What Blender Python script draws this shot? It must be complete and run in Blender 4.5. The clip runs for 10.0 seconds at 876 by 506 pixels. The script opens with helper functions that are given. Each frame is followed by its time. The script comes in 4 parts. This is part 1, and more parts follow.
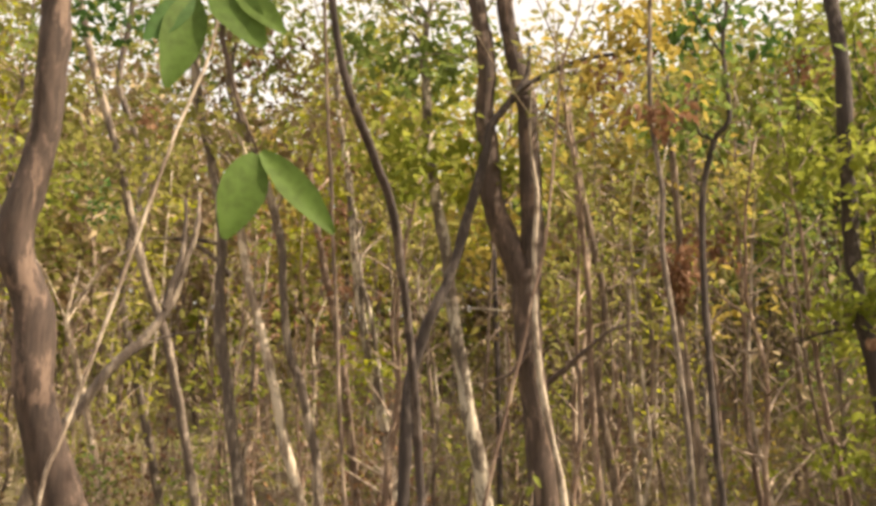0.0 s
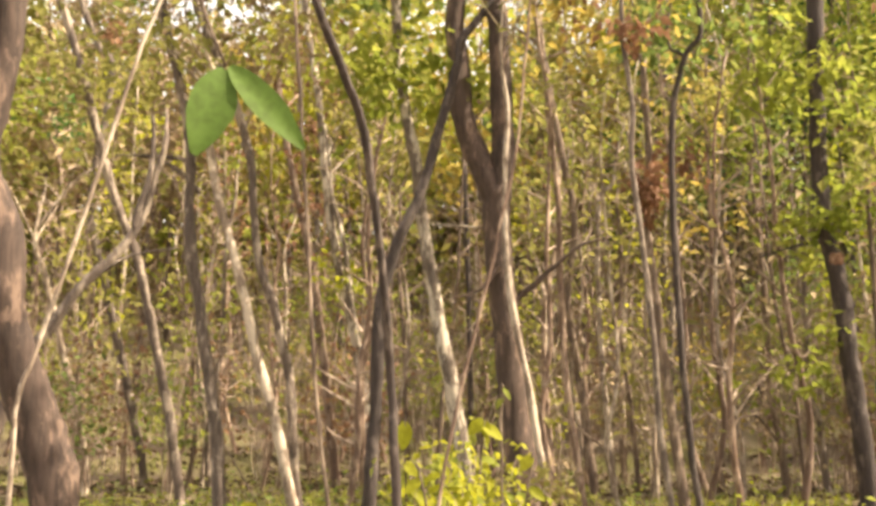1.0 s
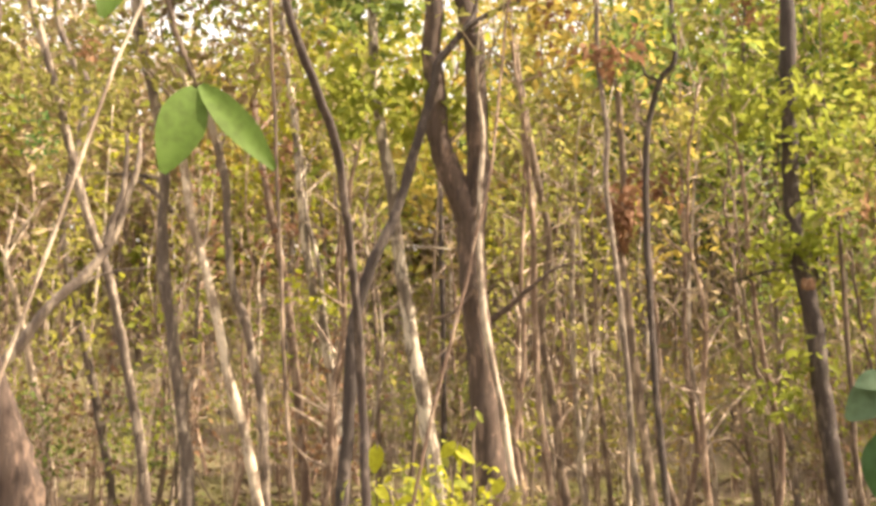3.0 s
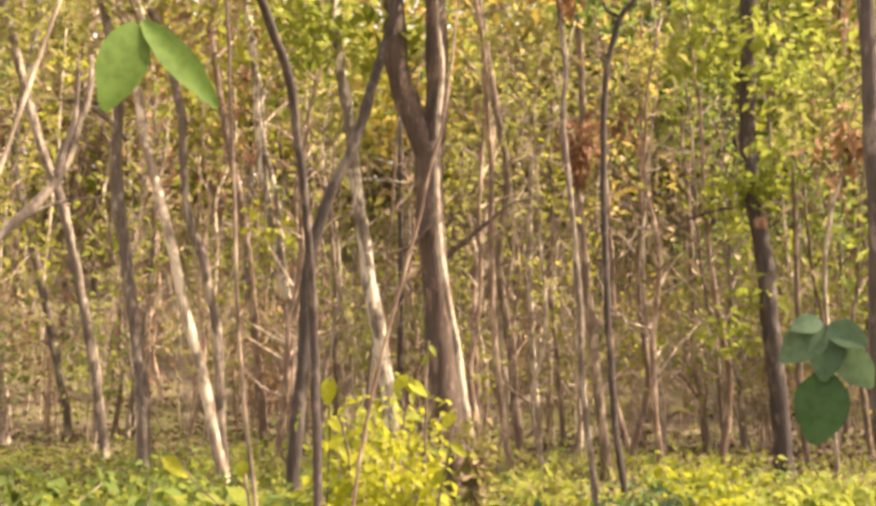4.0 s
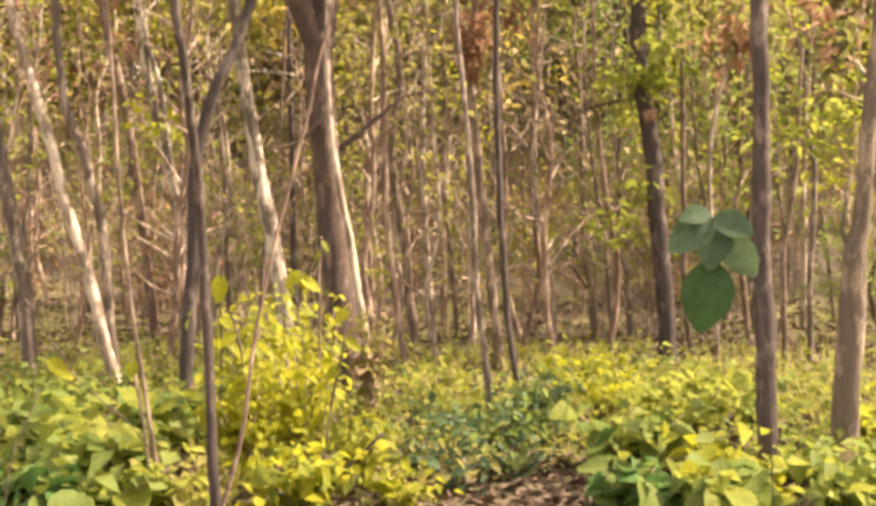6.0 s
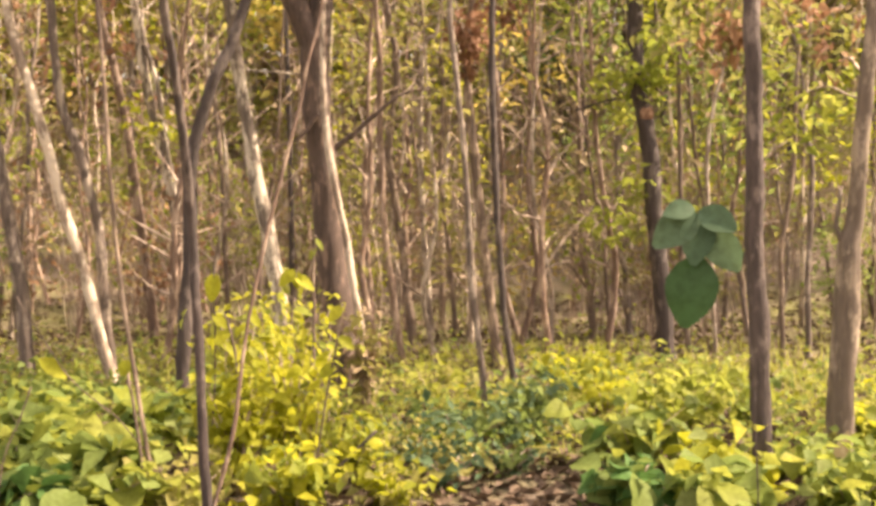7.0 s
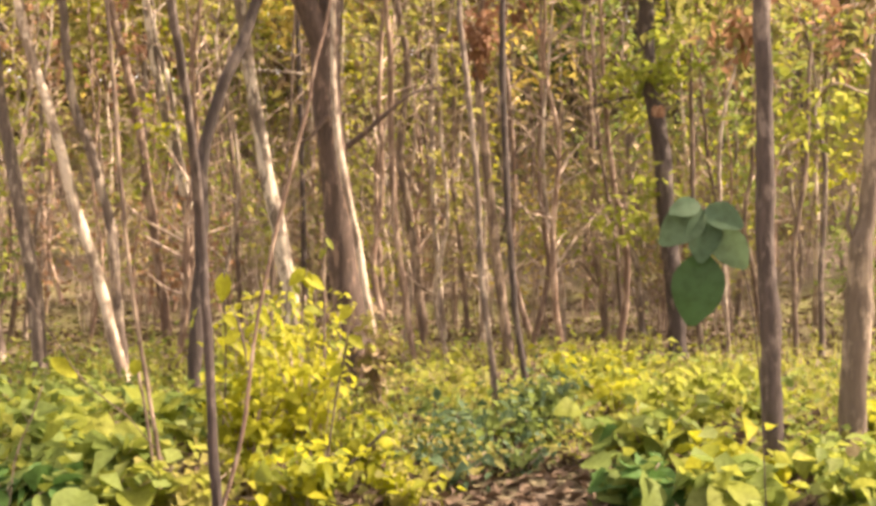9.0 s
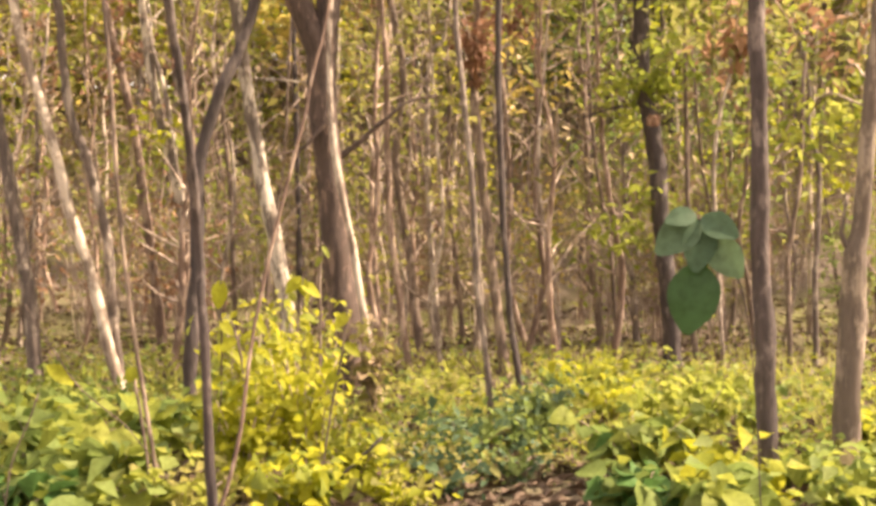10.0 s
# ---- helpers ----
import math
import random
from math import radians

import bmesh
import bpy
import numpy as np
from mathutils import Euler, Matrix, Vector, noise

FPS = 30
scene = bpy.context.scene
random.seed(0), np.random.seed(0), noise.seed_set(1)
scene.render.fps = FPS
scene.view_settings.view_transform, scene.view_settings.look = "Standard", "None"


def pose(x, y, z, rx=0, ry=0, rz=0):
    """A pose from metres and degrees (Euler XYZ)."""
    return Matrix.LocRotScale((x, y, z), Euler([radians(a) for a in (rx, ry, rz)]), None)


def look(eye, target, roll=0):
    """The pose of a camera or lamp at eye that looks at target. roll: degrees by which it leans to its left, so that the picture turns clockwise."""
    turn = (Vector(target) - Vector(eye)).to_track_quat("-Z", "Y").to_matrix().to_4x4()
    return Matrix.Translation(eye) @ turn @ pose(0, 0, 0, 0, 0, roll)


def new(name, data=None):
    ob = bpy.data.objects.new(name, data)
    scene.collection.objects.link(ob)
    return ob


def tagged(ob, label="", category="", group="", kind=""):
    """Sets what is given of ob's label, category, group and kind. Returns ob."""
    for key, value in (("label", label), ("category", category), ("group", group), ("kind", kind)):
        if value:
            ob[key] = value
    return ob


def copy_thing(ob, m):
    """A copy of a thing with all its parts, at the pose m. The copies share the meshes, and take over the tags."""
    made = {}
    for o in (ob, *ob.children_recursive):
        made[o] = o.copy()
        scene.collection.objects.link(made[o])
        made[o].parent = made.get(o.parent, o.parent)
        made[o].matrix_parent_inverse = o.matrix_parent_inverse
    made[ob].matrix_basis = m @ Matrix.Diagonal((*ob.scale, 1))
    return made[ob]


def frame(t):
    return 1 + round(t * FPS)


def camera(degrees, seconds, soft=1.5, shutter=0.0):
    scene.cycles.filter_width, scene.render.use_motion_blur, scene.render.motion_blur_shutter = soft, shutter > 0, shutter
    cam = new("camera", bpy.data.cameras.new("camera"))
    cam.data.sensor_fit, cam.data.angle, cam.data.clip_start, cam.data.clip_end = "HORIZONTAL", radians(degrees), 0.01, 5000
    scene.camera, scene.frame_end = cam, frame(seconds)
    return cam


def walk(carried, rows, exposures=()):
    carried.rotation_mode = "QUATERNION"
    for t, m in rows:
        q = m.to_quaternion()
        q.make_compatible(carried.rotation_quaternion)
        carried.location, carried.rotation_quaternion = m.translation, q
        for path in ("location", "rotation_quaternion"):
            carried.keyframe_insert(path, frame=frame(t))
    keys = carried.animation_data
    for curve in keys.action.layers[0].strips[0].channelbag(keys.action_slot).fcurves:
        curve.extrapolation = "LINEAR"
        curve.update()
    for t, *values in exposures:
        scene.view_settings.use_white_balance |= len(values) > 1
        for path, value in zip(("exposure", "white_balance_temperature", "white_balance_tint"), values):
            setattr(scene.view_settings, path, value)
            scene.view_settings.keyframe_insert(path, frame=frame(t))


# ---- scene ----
cam = camera(45.80, 10.0, soft=3.6)
PATH = [
    (0.0, look((-0.141, -0.032, 1.692), (-1.928, 9.582, 3.786), 0.11)),
    (0.5, look((-0.143, -0.023, 1.687), (-1.763, 9.754, 3.028), -0.52)),
    (1.0, look((-0.134, -0.060, 1.682), (-1.670, 9.735, 2.987), -0.37)),
    (1.5, look((-0.141, -0.021, 1.687), (-1.559, 9.830, 2.662), -0.55)),
    (2.0, look((-0.139, -0.026, 1.692), (-1.223, 9.841, 2.904), 0.32)),
    (2.5, look((-0.136, -0.023, 1.689), (-1.312, 9.786, 3.238), 0.33)),
    (2.7, look((-0.130, -0.028, 1.685), (-1.427, 9.760, 3.264), -0.00)),
    (3.8, look((-0.111, -0.064, 1.698), (-1.368, 9.804, 2.721), -0.05)),
    (4.0, look((-0.079, -0.057, 1.712), (-1.007, 9.863, 2.569), 0.56)),
    (4.5, look((-0.075, -0.018, 1.708), (-0.518, 9.972, 1.700), 0.07)),
    (5.0, look((-0.073, -0.010, 1.706), (-0.380, 9.985, 1.595), 0.37)),
    (5.5, look((-0.071, -0.001, 1.706), (-0.179, 9.997, 1.520), 0.06)),
    (5.7, look((-0.080, 0.011, 1.714), (-0.000, 10.010, 1.562), -0.18)),
    (7.0, look((-0.016, 0.020, 1.701), (0.060, 10.018, 1.543), -0.47)),
    (7.5, look((0.004, 0.020, 1.701), (0.001, 10.020, 1.588), -0.91)),
    (8.0, look((0.008, 0.007, 1.694), (-0.009, 10.007, 1.668), -0.55)),
    (8.5, look((-0.004, 0.006, 1.694), (-0.038, 10.006, 1.596), -0.35)),
    (9.0, look((0.010, 0.021, 1.697), (-0.043, 10.019, 1.535), -0.66)),
    (9.5, look((0.005, 0.008, 1.692), (0.021, 10.007, 1.591), -0.66)),
    (10.0, look((0.000, 0.000, 1.700), (0.000, 10.000, 1.613), -0.50)),
]
walk(cam, PATH, exposures=((0.0, 0.82, 8300, 12), (0.6, 1.13, 8300, 12), (1.5, 1.46, 8300, 12), (2.7, 1.51, 8300, 13), (4.5, 1.51, 8400, 17), (7.0, 1.50, 8500, 20), (10.0, 1.53, 8450, 21)))


# ---- light ----
SUN_AZ, SUN_EL = 84.0, 47.0  # degrees to the right of straight ahead, and above the horizon
world = bpy.data.worlds.new("sky")
scene.world = world
world.use_nodes = True
sky = world.node_tree.nodes.new("ShaderNodeTexSky")
sky.sky_type, sky.sun_disc = "NISHITA", False
sky.sun_elevation, sky.sun_rotation = radians(SUN_EL), radians(SUN_AZ)
sky.air_density, sky.dust_density, sky.ozone_density = 1.0, 4.0, 1.0
back = world.node_tree.nodes["Background"]
back.inputs["Strength"].default_value = 0.15
# a bright, milky haze lies over the whole sky
haze = world.node_tree.nodes.new("ShaderNodeMix")
haze.data_type = "RGBA"
haze.inputs["Factor"].default_value = 0.55
haze.inputs["B"].default_value = (6.0, 5.85, 5.8, 1)
world.node_tree.links.new(sky.outputs["Color"], haze.inputs["A"])
world.node_tree.links.new(haze.outputs["Result"], back.inputs["Color"])
sun = new("sun", bpy.data.lights.new("sun", "SUN"))
sun.data.energy, sun.data.angle, sun.data.color = 5.0, radians(0.6), (1.0, 0.93, 0.80)
sun_way = Vector((math.sin(radians(SUN_AZ)) * math.cos(radians(SUN_EL)), math.cos(radians(SUN_AZ)) * math.cos(radians(SUN_EL)), math.sin(radians(SUN_EL))))
sun.matrix_world = look(sun_way * 60, (0, 0, 0))

# ---- materials ----


def nodes_of(name):
    m = bpy.data.materials.new(name)
    m.use_nodes = True
    n = m.node_tree.nodes
    return m, n, m.node_tree.links, n["Principled BSDF"]


def ramp(n, stops):
    r = n.new("ShaderNodeValToRGB")
    e = r.color_ramp.elements
    e[0].position, e[0].color = stops[0][0], (*stops[0][1], 1)
    e[1].position, e[1].color = stops[-1][0], (*stops[-1][1], 1)
    for p, c in stops[1:-1]:
        e.new(p).color = (*c, 1)
    return r


def noise_node(n, links, scale, detail=4.0, stretch=(1, 1, 1), rough=0.6):
    co = n.new("ShaderNodeTexCoord")
    mp = n.new("ShaderNodeMapping")
    mp.inputs["Scale"].default_value = stretch
    links.new(co.outputs["Object"], mp.inputs["Vector"])
    t = n.new("ShaderNodeTexNoise")
    t.inputs["Scale"].default_value, t.inputs["Detail"].default_value, t.inputs["Roughness"].default_value = scale, detail, rough
    links.new(mp.outputs["Vector"], t.inputs["Vector"])
    return t


def mixed(n, links, fac, a, b, blend="MIX"):
    m = n.new("ShaderNodeMix")
    m.data_type, m.blend_type = "RGBA", blend
    for sock, v in ((m.inputs["Factor"], fac), (m.inputs["A"], a), (m.inputs["B"], b)):
        if hasattr(v, "is_linked"):
            links.new(v, sock)
        elif isinstance(v, tuple):
            sock.default_value = (*v, 1)
        else:
            sock.default_value = v
    return m.outputs["Result"]


def bark_material(name, dark, light, patch, amount, relief=0.5):
    """Furrowed bark: long grain, lichen patches of another colour, cracks in relief."""
    m, n, links, p = nodes_of(name)
    grain = noise_node(n, links, 22, 7, (1, 1, 0.14), 0.75)
    blotch = noise_node(n, links, 7.0, 6, (1, 1, 0.35), 0.7)
    info = n.new("ShaderNodeObjectInfo")
    g = ramp(n, ((0.32, dark), (0.68, light)))
    links.new(grain.outputs["Fac"], g.inputs["Fac"])
    b = ramp(n, ((0.52 - amount * 0.3, (0, 0, 0)), (0.60 - amount * 0.25, (1, 1, 1))))
    links.new(blotch.outputs["Fac"], b.inputs["Fac"])
    col = mixed(n, links, b.outputs["Color"], g.outputs["Color"], patch)
    v = ramp(n, ((0.0, (0.72, 0.70, 0.70)), (1.0, (1.15, 1.12, 1.08))))
    links.new(info.outputs["Random"], v.inputs["Fac"])
    links.new(mixed(n, links, 1.0, col, v.outputs["Color"], "MULTIPLY"), p.inputs["Base Color"])
    bump = n.new("ShaderNodeBump")
    bump.inputs["Strength"].default_value, bump.inputs["Distance"].default_value = relief, 0.035
    links.new(grain.outputs["Fac"], bump.inputs["Height"])
    links.new(bump.outputs["Normal"], p.inputs["Normal"])
    p.inputs["Roughness"].default_value = 0.85
    return m


def leaf_material(name, stops, through_light=0.55, rough=0.62):
    """Leaves that let light through; each leaf and each plant has its own tone."""
    m, n, links, p = nodes_of(name)
    geo = n.new("ShaderNodeNewGeometry")
    info = n.new("ShaderNodeObjectInfo")
    add = n.new("ShaderNodeMath")
    add.operation = "MULTIPLY_ADD"
    links.new(info.outputs["Random"], add.inputs[0])
    add.inputs[1].default_value = 0.6
    half = n.new("ShaderNodeMath")
    half.operation = "MULTIPLY"
    links.new(geo.outputs["Random Per Island"], half.inputs[0])
    half.inputs[1].default_value = 0.4
    links.new(half.outputs[0], add.inputs[2])
    r = ramp(n, stops)
    links.new(add.outputs[0], r.inputs["Fac"])
    spots = noise_node(n, links, 30, 3)
    s = ramp(n, ((0.35, (0.8, 0.78, 0.7)), (0.65, (1.1, 1.1, 1.05))))
    links.new(spots.outputs["Fac"], s.inputs["Fac"])
    col = mixed(n, links, 1.0, r.outputs["Color"], s.outputs["Color"], "MULTIPLY")
    links.new(col, p.inputs["Base Color"])
    p.inputs["Roughness"].default_value = rough
    p.inputs["Specular IOR Level"].default_value = 0.2
    tr = n.new("ShaderNodeBsdfTranslucent")
    links.new(col, tr.inputs["Color"])
    mix = n.new("ShaderNodeMixShader")
    mix.inputs[0].default_value = through_light
    links.new(p.outputs[0], mix.inputs[1])
    links.new(tr.outputs[0], mix.inputs[2])
    links.new(mix.outputs[0], n["Material Output"].inputs["Surface"])
    return m


BARK = {}
BARK["dark"] = bark_material("dark_bark", (0.022, 0.017, 0.017), (0.088, 0.066, 0.064), (0.16, 0.13, 0.12), -0.06)
BARK["old"] = bark_material("old_bark", (0.030, 0.021, 0.019), (0.125, 0.085, 0.072), (0.23, 0.16, 0.13), 0.0, 0.6)
BARK["grey"] = bark_material("grey_bark", (0.05, 0.04, 0.036), (0.20, 0.155, 0.135), (0.38, 0.32, 0.27), 0.06)
BARK["brown"] = bark_material("brown_bark", (0.05, 0.036, 0.03), (0.18, 0.13, 0.105), (0.29, 0.225, 0.18), 0.02)
BARK["red"] = bark_material("reddish_bark", (0.085, 0.054, 0.046), (0.28, 0.19, 0.15), (0.42, 0.32, 0.26), 0.08)
BARK["pale"] = bark_material("pale_bark", (0.11, 0.082, 0.066), (0.36, 0.285, 0.235), (0.60, 0.52, 0.44), 0.16)
BARK["white"] = bark_material("whitish_bark", (0.05, 0.04, 0.036), (0.24, 0.195, 0.165), (0.60, 0.54, 0.465), 0.14, 0.7)
BARK["tan"] = bark_material("smooth_tan_bark", (0.075, 0.058, 0.047), (0.15, 0.117, 0.096), (0.28, 0.23, 0.185), 0.05, 0.3)
BARK["twig"] = bark_material("twig_bark", (0.12, 0.082, 0.068), (0.32, 0.24, 0.195), (0.46, 0.37, 0.31), 0.2, 0.2)
LEAF = {}
LEAF["yellow"] = leaf_material("yellow_leaf", ((0.0, (0.22, 0.25, 0.03)), (0.5, (0.37, 0.385, 0.04)), (1.0, (0.48, 0.47, 0.07))))
LEAF["lime"] = leaf_material("lime_leaf", ((0.0, (0.17, 0.22, 0.045)), (0.55, (0.28, 0.32, 0.065)), (1.0, (0.36, 0.375, 0.09))))
LEAF["green"] = leaf_material("green_leaf", ((0.0, (0.12, 0.18, 0.055)), (0.6, (0.21, 0.28, 0.085)), (1.0, (0.32, 0.37, 0.14))))
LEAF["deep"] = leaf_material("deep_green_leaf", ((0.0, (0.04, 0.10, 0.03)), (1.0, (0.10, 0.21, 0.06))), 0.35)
LEAF["fresh"] = leaf_material("fresh_green_leaf", ((0.0, (0.07, 0.135, 0.028)), (1.0, (0.11, 0.185, 0.042))), 0.35)
# near shoot's lower leaf: the shade over it is put into a darker green
LEAF["shaded"] = leaf_material("shaded_leaf", ((0.0, (0.02, 0.06, 0.022)), (1.0, (0.035, 0.085, 0.03))), 0.2, 0.4)
# darker copy of the grey-green, with the shade over the near shoot painted in
LEAF["teal"] = leaf_material("shaded_blue_green_leaf", ((0.0, (0.04, 0.085, 0.05)), (1.0, (0.085, 0.14, 0.085))), 0.25)
LEAF["blue"] = leaf_material("grey_green_leaf", ((0.0, (0.065, 0.12, 0.07)), (1.0, (0.14, 0.21, 0.115))), 0.35)
LEAF["olive"] = leaf_material("olive_leaf", ((0.0, (0.16, 0.165, 0.06)), (0.5, (0.28, 0.275, 0.09)), (1.0, (0.40, 0.36, 0.13))))
LEAF["rust"] = leaf_material("rust_leaf", ((0.0, (0.15, 0.075, 0.055)), (0.5, (0.27, 0.145, 0.10)), (1.0, (0.40, 0.25, 0.16))), 0.3, 0.7)
LEAF["amber"] = leaf_material("amber_leaf", ((0.0, (0.32, 0.24, 0.07)), (0.5, (0.45, 0.35, 0.10)), (1.0, (0.54, 0.45, 0.15))))
LEAF["dry"] = leaf_material("dry_leaf", ((0.0, (0.15, 0.108, 0.072)), (0.5, (0.29, 0.22, 0.145)), (1.0, (0.47, 0.385, 0.27))), 0.2, 0.75)
LEAF["litter"] = leaf_material("fallen_leaf", ((0.0, (0.06, 0.041, 0.033)), (0.5, (0.14, 0.098, 0.075)), (1.0, (0.28, 0.21, 0.16))), 0.1, 0.8)
LEAF["grass"] = leaf_material("grass_blade", ((0.0, (0.20, 0.26, 0.06)), (0.6, (0.38, 0.40, 0.10)), (1.0, (0.52, 0.46, 0.18))))


def ground_material():
    m, n, links, p = nodes_of("leaf_litter_soil")
    big = noise_node(n, links, 0.35, 5)
    fine = noise_node(n, links, 9.0, 8, (1, 1, 1), 0.75)
    soil = ramp(n, ((0.25, (0.055, 0.041, 0.031)), (0.5, (0.135, 0.10, 0.072)), (0.75, (0.25, 0.195, 0.14))))
    moss = ramp(n, ((0.25, (0.075, 0.075, 0.024)), (0.75, (0.22, 0.21, 0.065))))
    links.new(fine.outputs["Fac"], soil.inputs["Fac"])
    links.new(fine.outputs["Fac"], moss.inputs["Fac"])
    where = ramp(n, ((0.45, (0, 0, 0)), (0.62, (1, 1, 1))))
    links.new(big.outputs["Fac"], where.inputs["Fac"])
    links.new(mixed(n, links, where.outputs["Color"], soil.outputs["Color"], moss.outputs["Color"]), p.inputs["Base Color"])
    bump = n.new("ShaderNodeBump")
    bump.inputs["Strength"].default_value, bump.inputs["Distance"].default_value = 0.8, 0.06
    links.new(fine.outputs["Fac"], bump.inputs["Height"])
    links.new(bump.outputs["Normal"], p.inputs["Normal"])
    p.inputs["Roughness"].default_value = 0.95
    return m


GROUND = ground_material()

# ---- builders ----


def rise_at(x, y):
    """The lie of the land: near level under the wood, climbing into a low hill behind it."""
    d = math.hypot(x, y)
    hill = max(0.0, d - 21.0)
    z = 0.34 * hill - 1.4 * (1 - math.exp(-hill / 6)) if hill < 60 else 19.0 + 0.04 * (hill - 60)
    return z * (0.85 + 0.15 * math.sin(x * 0.05)) + 0.05 * noise.noise((x * 0.4, y * 0.4, 0)) * min(1.0, d / 6)


def mesh_of(name, verts, faces, material, smooth=False):
    me = bpy.data.meshes.new(name)
    me.from_pydata([tuple(v) for v in verts], [], [tuple(f) for f in faces])
    me.materials.append(material)
    if smooth:
        me.shade_smooth()
    return me


def piece(name, me, parent=None, label=""):
    ob = new(name, me)
    ob.parent = parent
    if label:
        ob["label"] = label
    return ob


def thing(name, x, y, z, label, category, group=""):
    ob = new(name)
    ob.location, ob.empty_display_size = (x, y, z), 0.2
    return tagged(ob, label, category, group)


def spline(knots, step):
    """Points on a smooth line through knots of x, y, z, radius."""
    k = [np.array(q, float) for q in knots]
    k = [2 * k[0] - k[1]] + k + [2 * k[-1] - k[-2]]
    out = []
    for a, b, c, d in zip(k, k[1:], k[2:], k[3:]):
        n = max(2, int(np.linalg.norm((c - b)[:3]) / step))
        for t in np.arange(n) / n:
            out.append(0.5 * (2 * b + (c - a) * t + (2 * a - 5 * b + 4 * c - d) * t * t + (3 * b - a - 3 * c + d) * t**3))
    out.append(k[-2])
    return np.array(out)


def tube(knots, sides=9, step=0.12, rough=0.08, seed=0, wander=0.0):
    """A tapering stem with uneven girth. Vertices and faces."""
    p = spline(knots, step)
    rng = np.random.default_rng(seed)
    if wander:
        s = np.cumsum(rng.normal(0, 1, (len(p), 2)), 0)
        s -= np.linspace(0, 1, len(p))[:, None] * s[-1]
        p[:, :2] += s * wander
    way = np.gradient(p[:, :3], axis=0)
    way /= np.linalg.norm(way, axis=1)[:, None] + 1e-9
    side = np.cross(way, (0.31, 0.95, 0.05))
    side /= np.linalg.norm(side, axis=1)[:, None] + 1e-9
    other = np.cross(way, side)
    a = np.arange(sides) * 2 * np.pi / sides
    verts = []
    for i, q in enumerate(p):
        for j, t in enumerate(a):
            lump = 1 + rough * 2.2 * noise.noise((math.cos(t) * 1.7 + seed * 3.1, math.sin(t) * 1.7, q[2] * 2.3)) + rng.normal(0, rough * 0.3)
            verts.append(q[:3] + (side[i] * math.cos(t) + other[i] * math.sin(t)) * max(q[3], 0.002) * lump)
    faces = [(i * sides + j, i * sides + (j + 1) % sides, (i + 1) * sides + (j + 1) % sides, (i + 1) * sides + j) for i in range(len(p) - 1) for j in range(sides)]
    faces.append(tuple(range((len(p) - 1) * sides, len(p) * sides)))
    return verts, faces, p


def joined(list_of):
    verts, faces = [], []
    for v, f in list_of:
        k = len(verts)
        verts += list(v)
        faces += [tuple(i + k for i in q) for q in f]
    return verts, faces


def unit(v):
    return v / (np.linalg.norm(v, axis=-1, keepdims=True) + 1e-9)


def leaf_batch(name, at, way, up, length, width, material, fold=0.18, droop=0.15):
    """Many folded, drooping leaves in one mesh: base, two shoulders, midrib and tip each."""
    n = len(at)
    way = unit(way)
    side = unit(np.cross(way, up))
    nor = np.cross(side, way)
    L, W = np.asarray(length)[:, None] * np.ones((n, 1)), (np.asarray(length) * width)[:, None] * np.ones((n, 1))
    mid = at + way * L * 0.45 - nor * W * fold
    left, right = at + way * L * 0.40 - side * W * 0.5 + nor * W * fold, at + way * L * 0.42 + side * W * 0.5 + nor * W * fold
    tip = at + way * L - nor * L * droop
    verts = np.stack([at, left, mid, right, tip], 1).reshape(-1, 3).astype(np.float32)
    quad = np.array([[0, 2, 1], [0, 3, 2], [1, 2, 4], [2, 3, 4]])
    faces = (np.arange(n)[:, None, None] * 5 + quad).reshape(-1)
    me = bpy.data.meshes.new(name)
    me.vertices.add(len(verts))
    me.vertices.foreach_set("co", verts.ravel())
    me.loops.add(len(faces))
    me.loops.foreach_set("vertex_index", faces.astype(np.int32))
    me.polygons.add(len(faces) // 3)
    me.polygons.foreach_set("loop_start", np.arange(0, len(faces), 3, dtype=np.int32))
    me.update()
    me.validate()
    me.materials.append(material)
    return me


def broad_leaf(name, material, length, width, droop=0.25, fold=0.12, seed=0):
    """One large leaf, with a midrib trough, a wavy edge and a hanging tip; it grows along +x."""
    rng = np.random.default_rng(seed)
    verts, faces, rows = [], [], 9
    for i in range(rows):
        t = i / (rows - 1)
        w = width * 0.5 * (math.sin(math.pi * min(1, t * 0.93 + 0.035)) ** 0.75) * (1.12 - 0.35 * t)
        for s in (-1, -0.5, 0, 0.5, 1):
            wave = rng.normal(0, 0.018) * width * abs(s)
            verts.append((t * length, s * w * (1 + rng.normal(0, 0.02)), abs(s) * w * fold * 2 - droop * length * t * t + wave))
    for i in range(rows - 1):
        for j in range(4):
            a = i * 5 + j
            faces.append((a, a + 1, a + 6, a + 5))
    return mesh_of(name, verts, faces, material, True)


def clump_points(rng, centre, spread, n):
    return centre + rng.normal(0, 1, (n, 3)) * spread


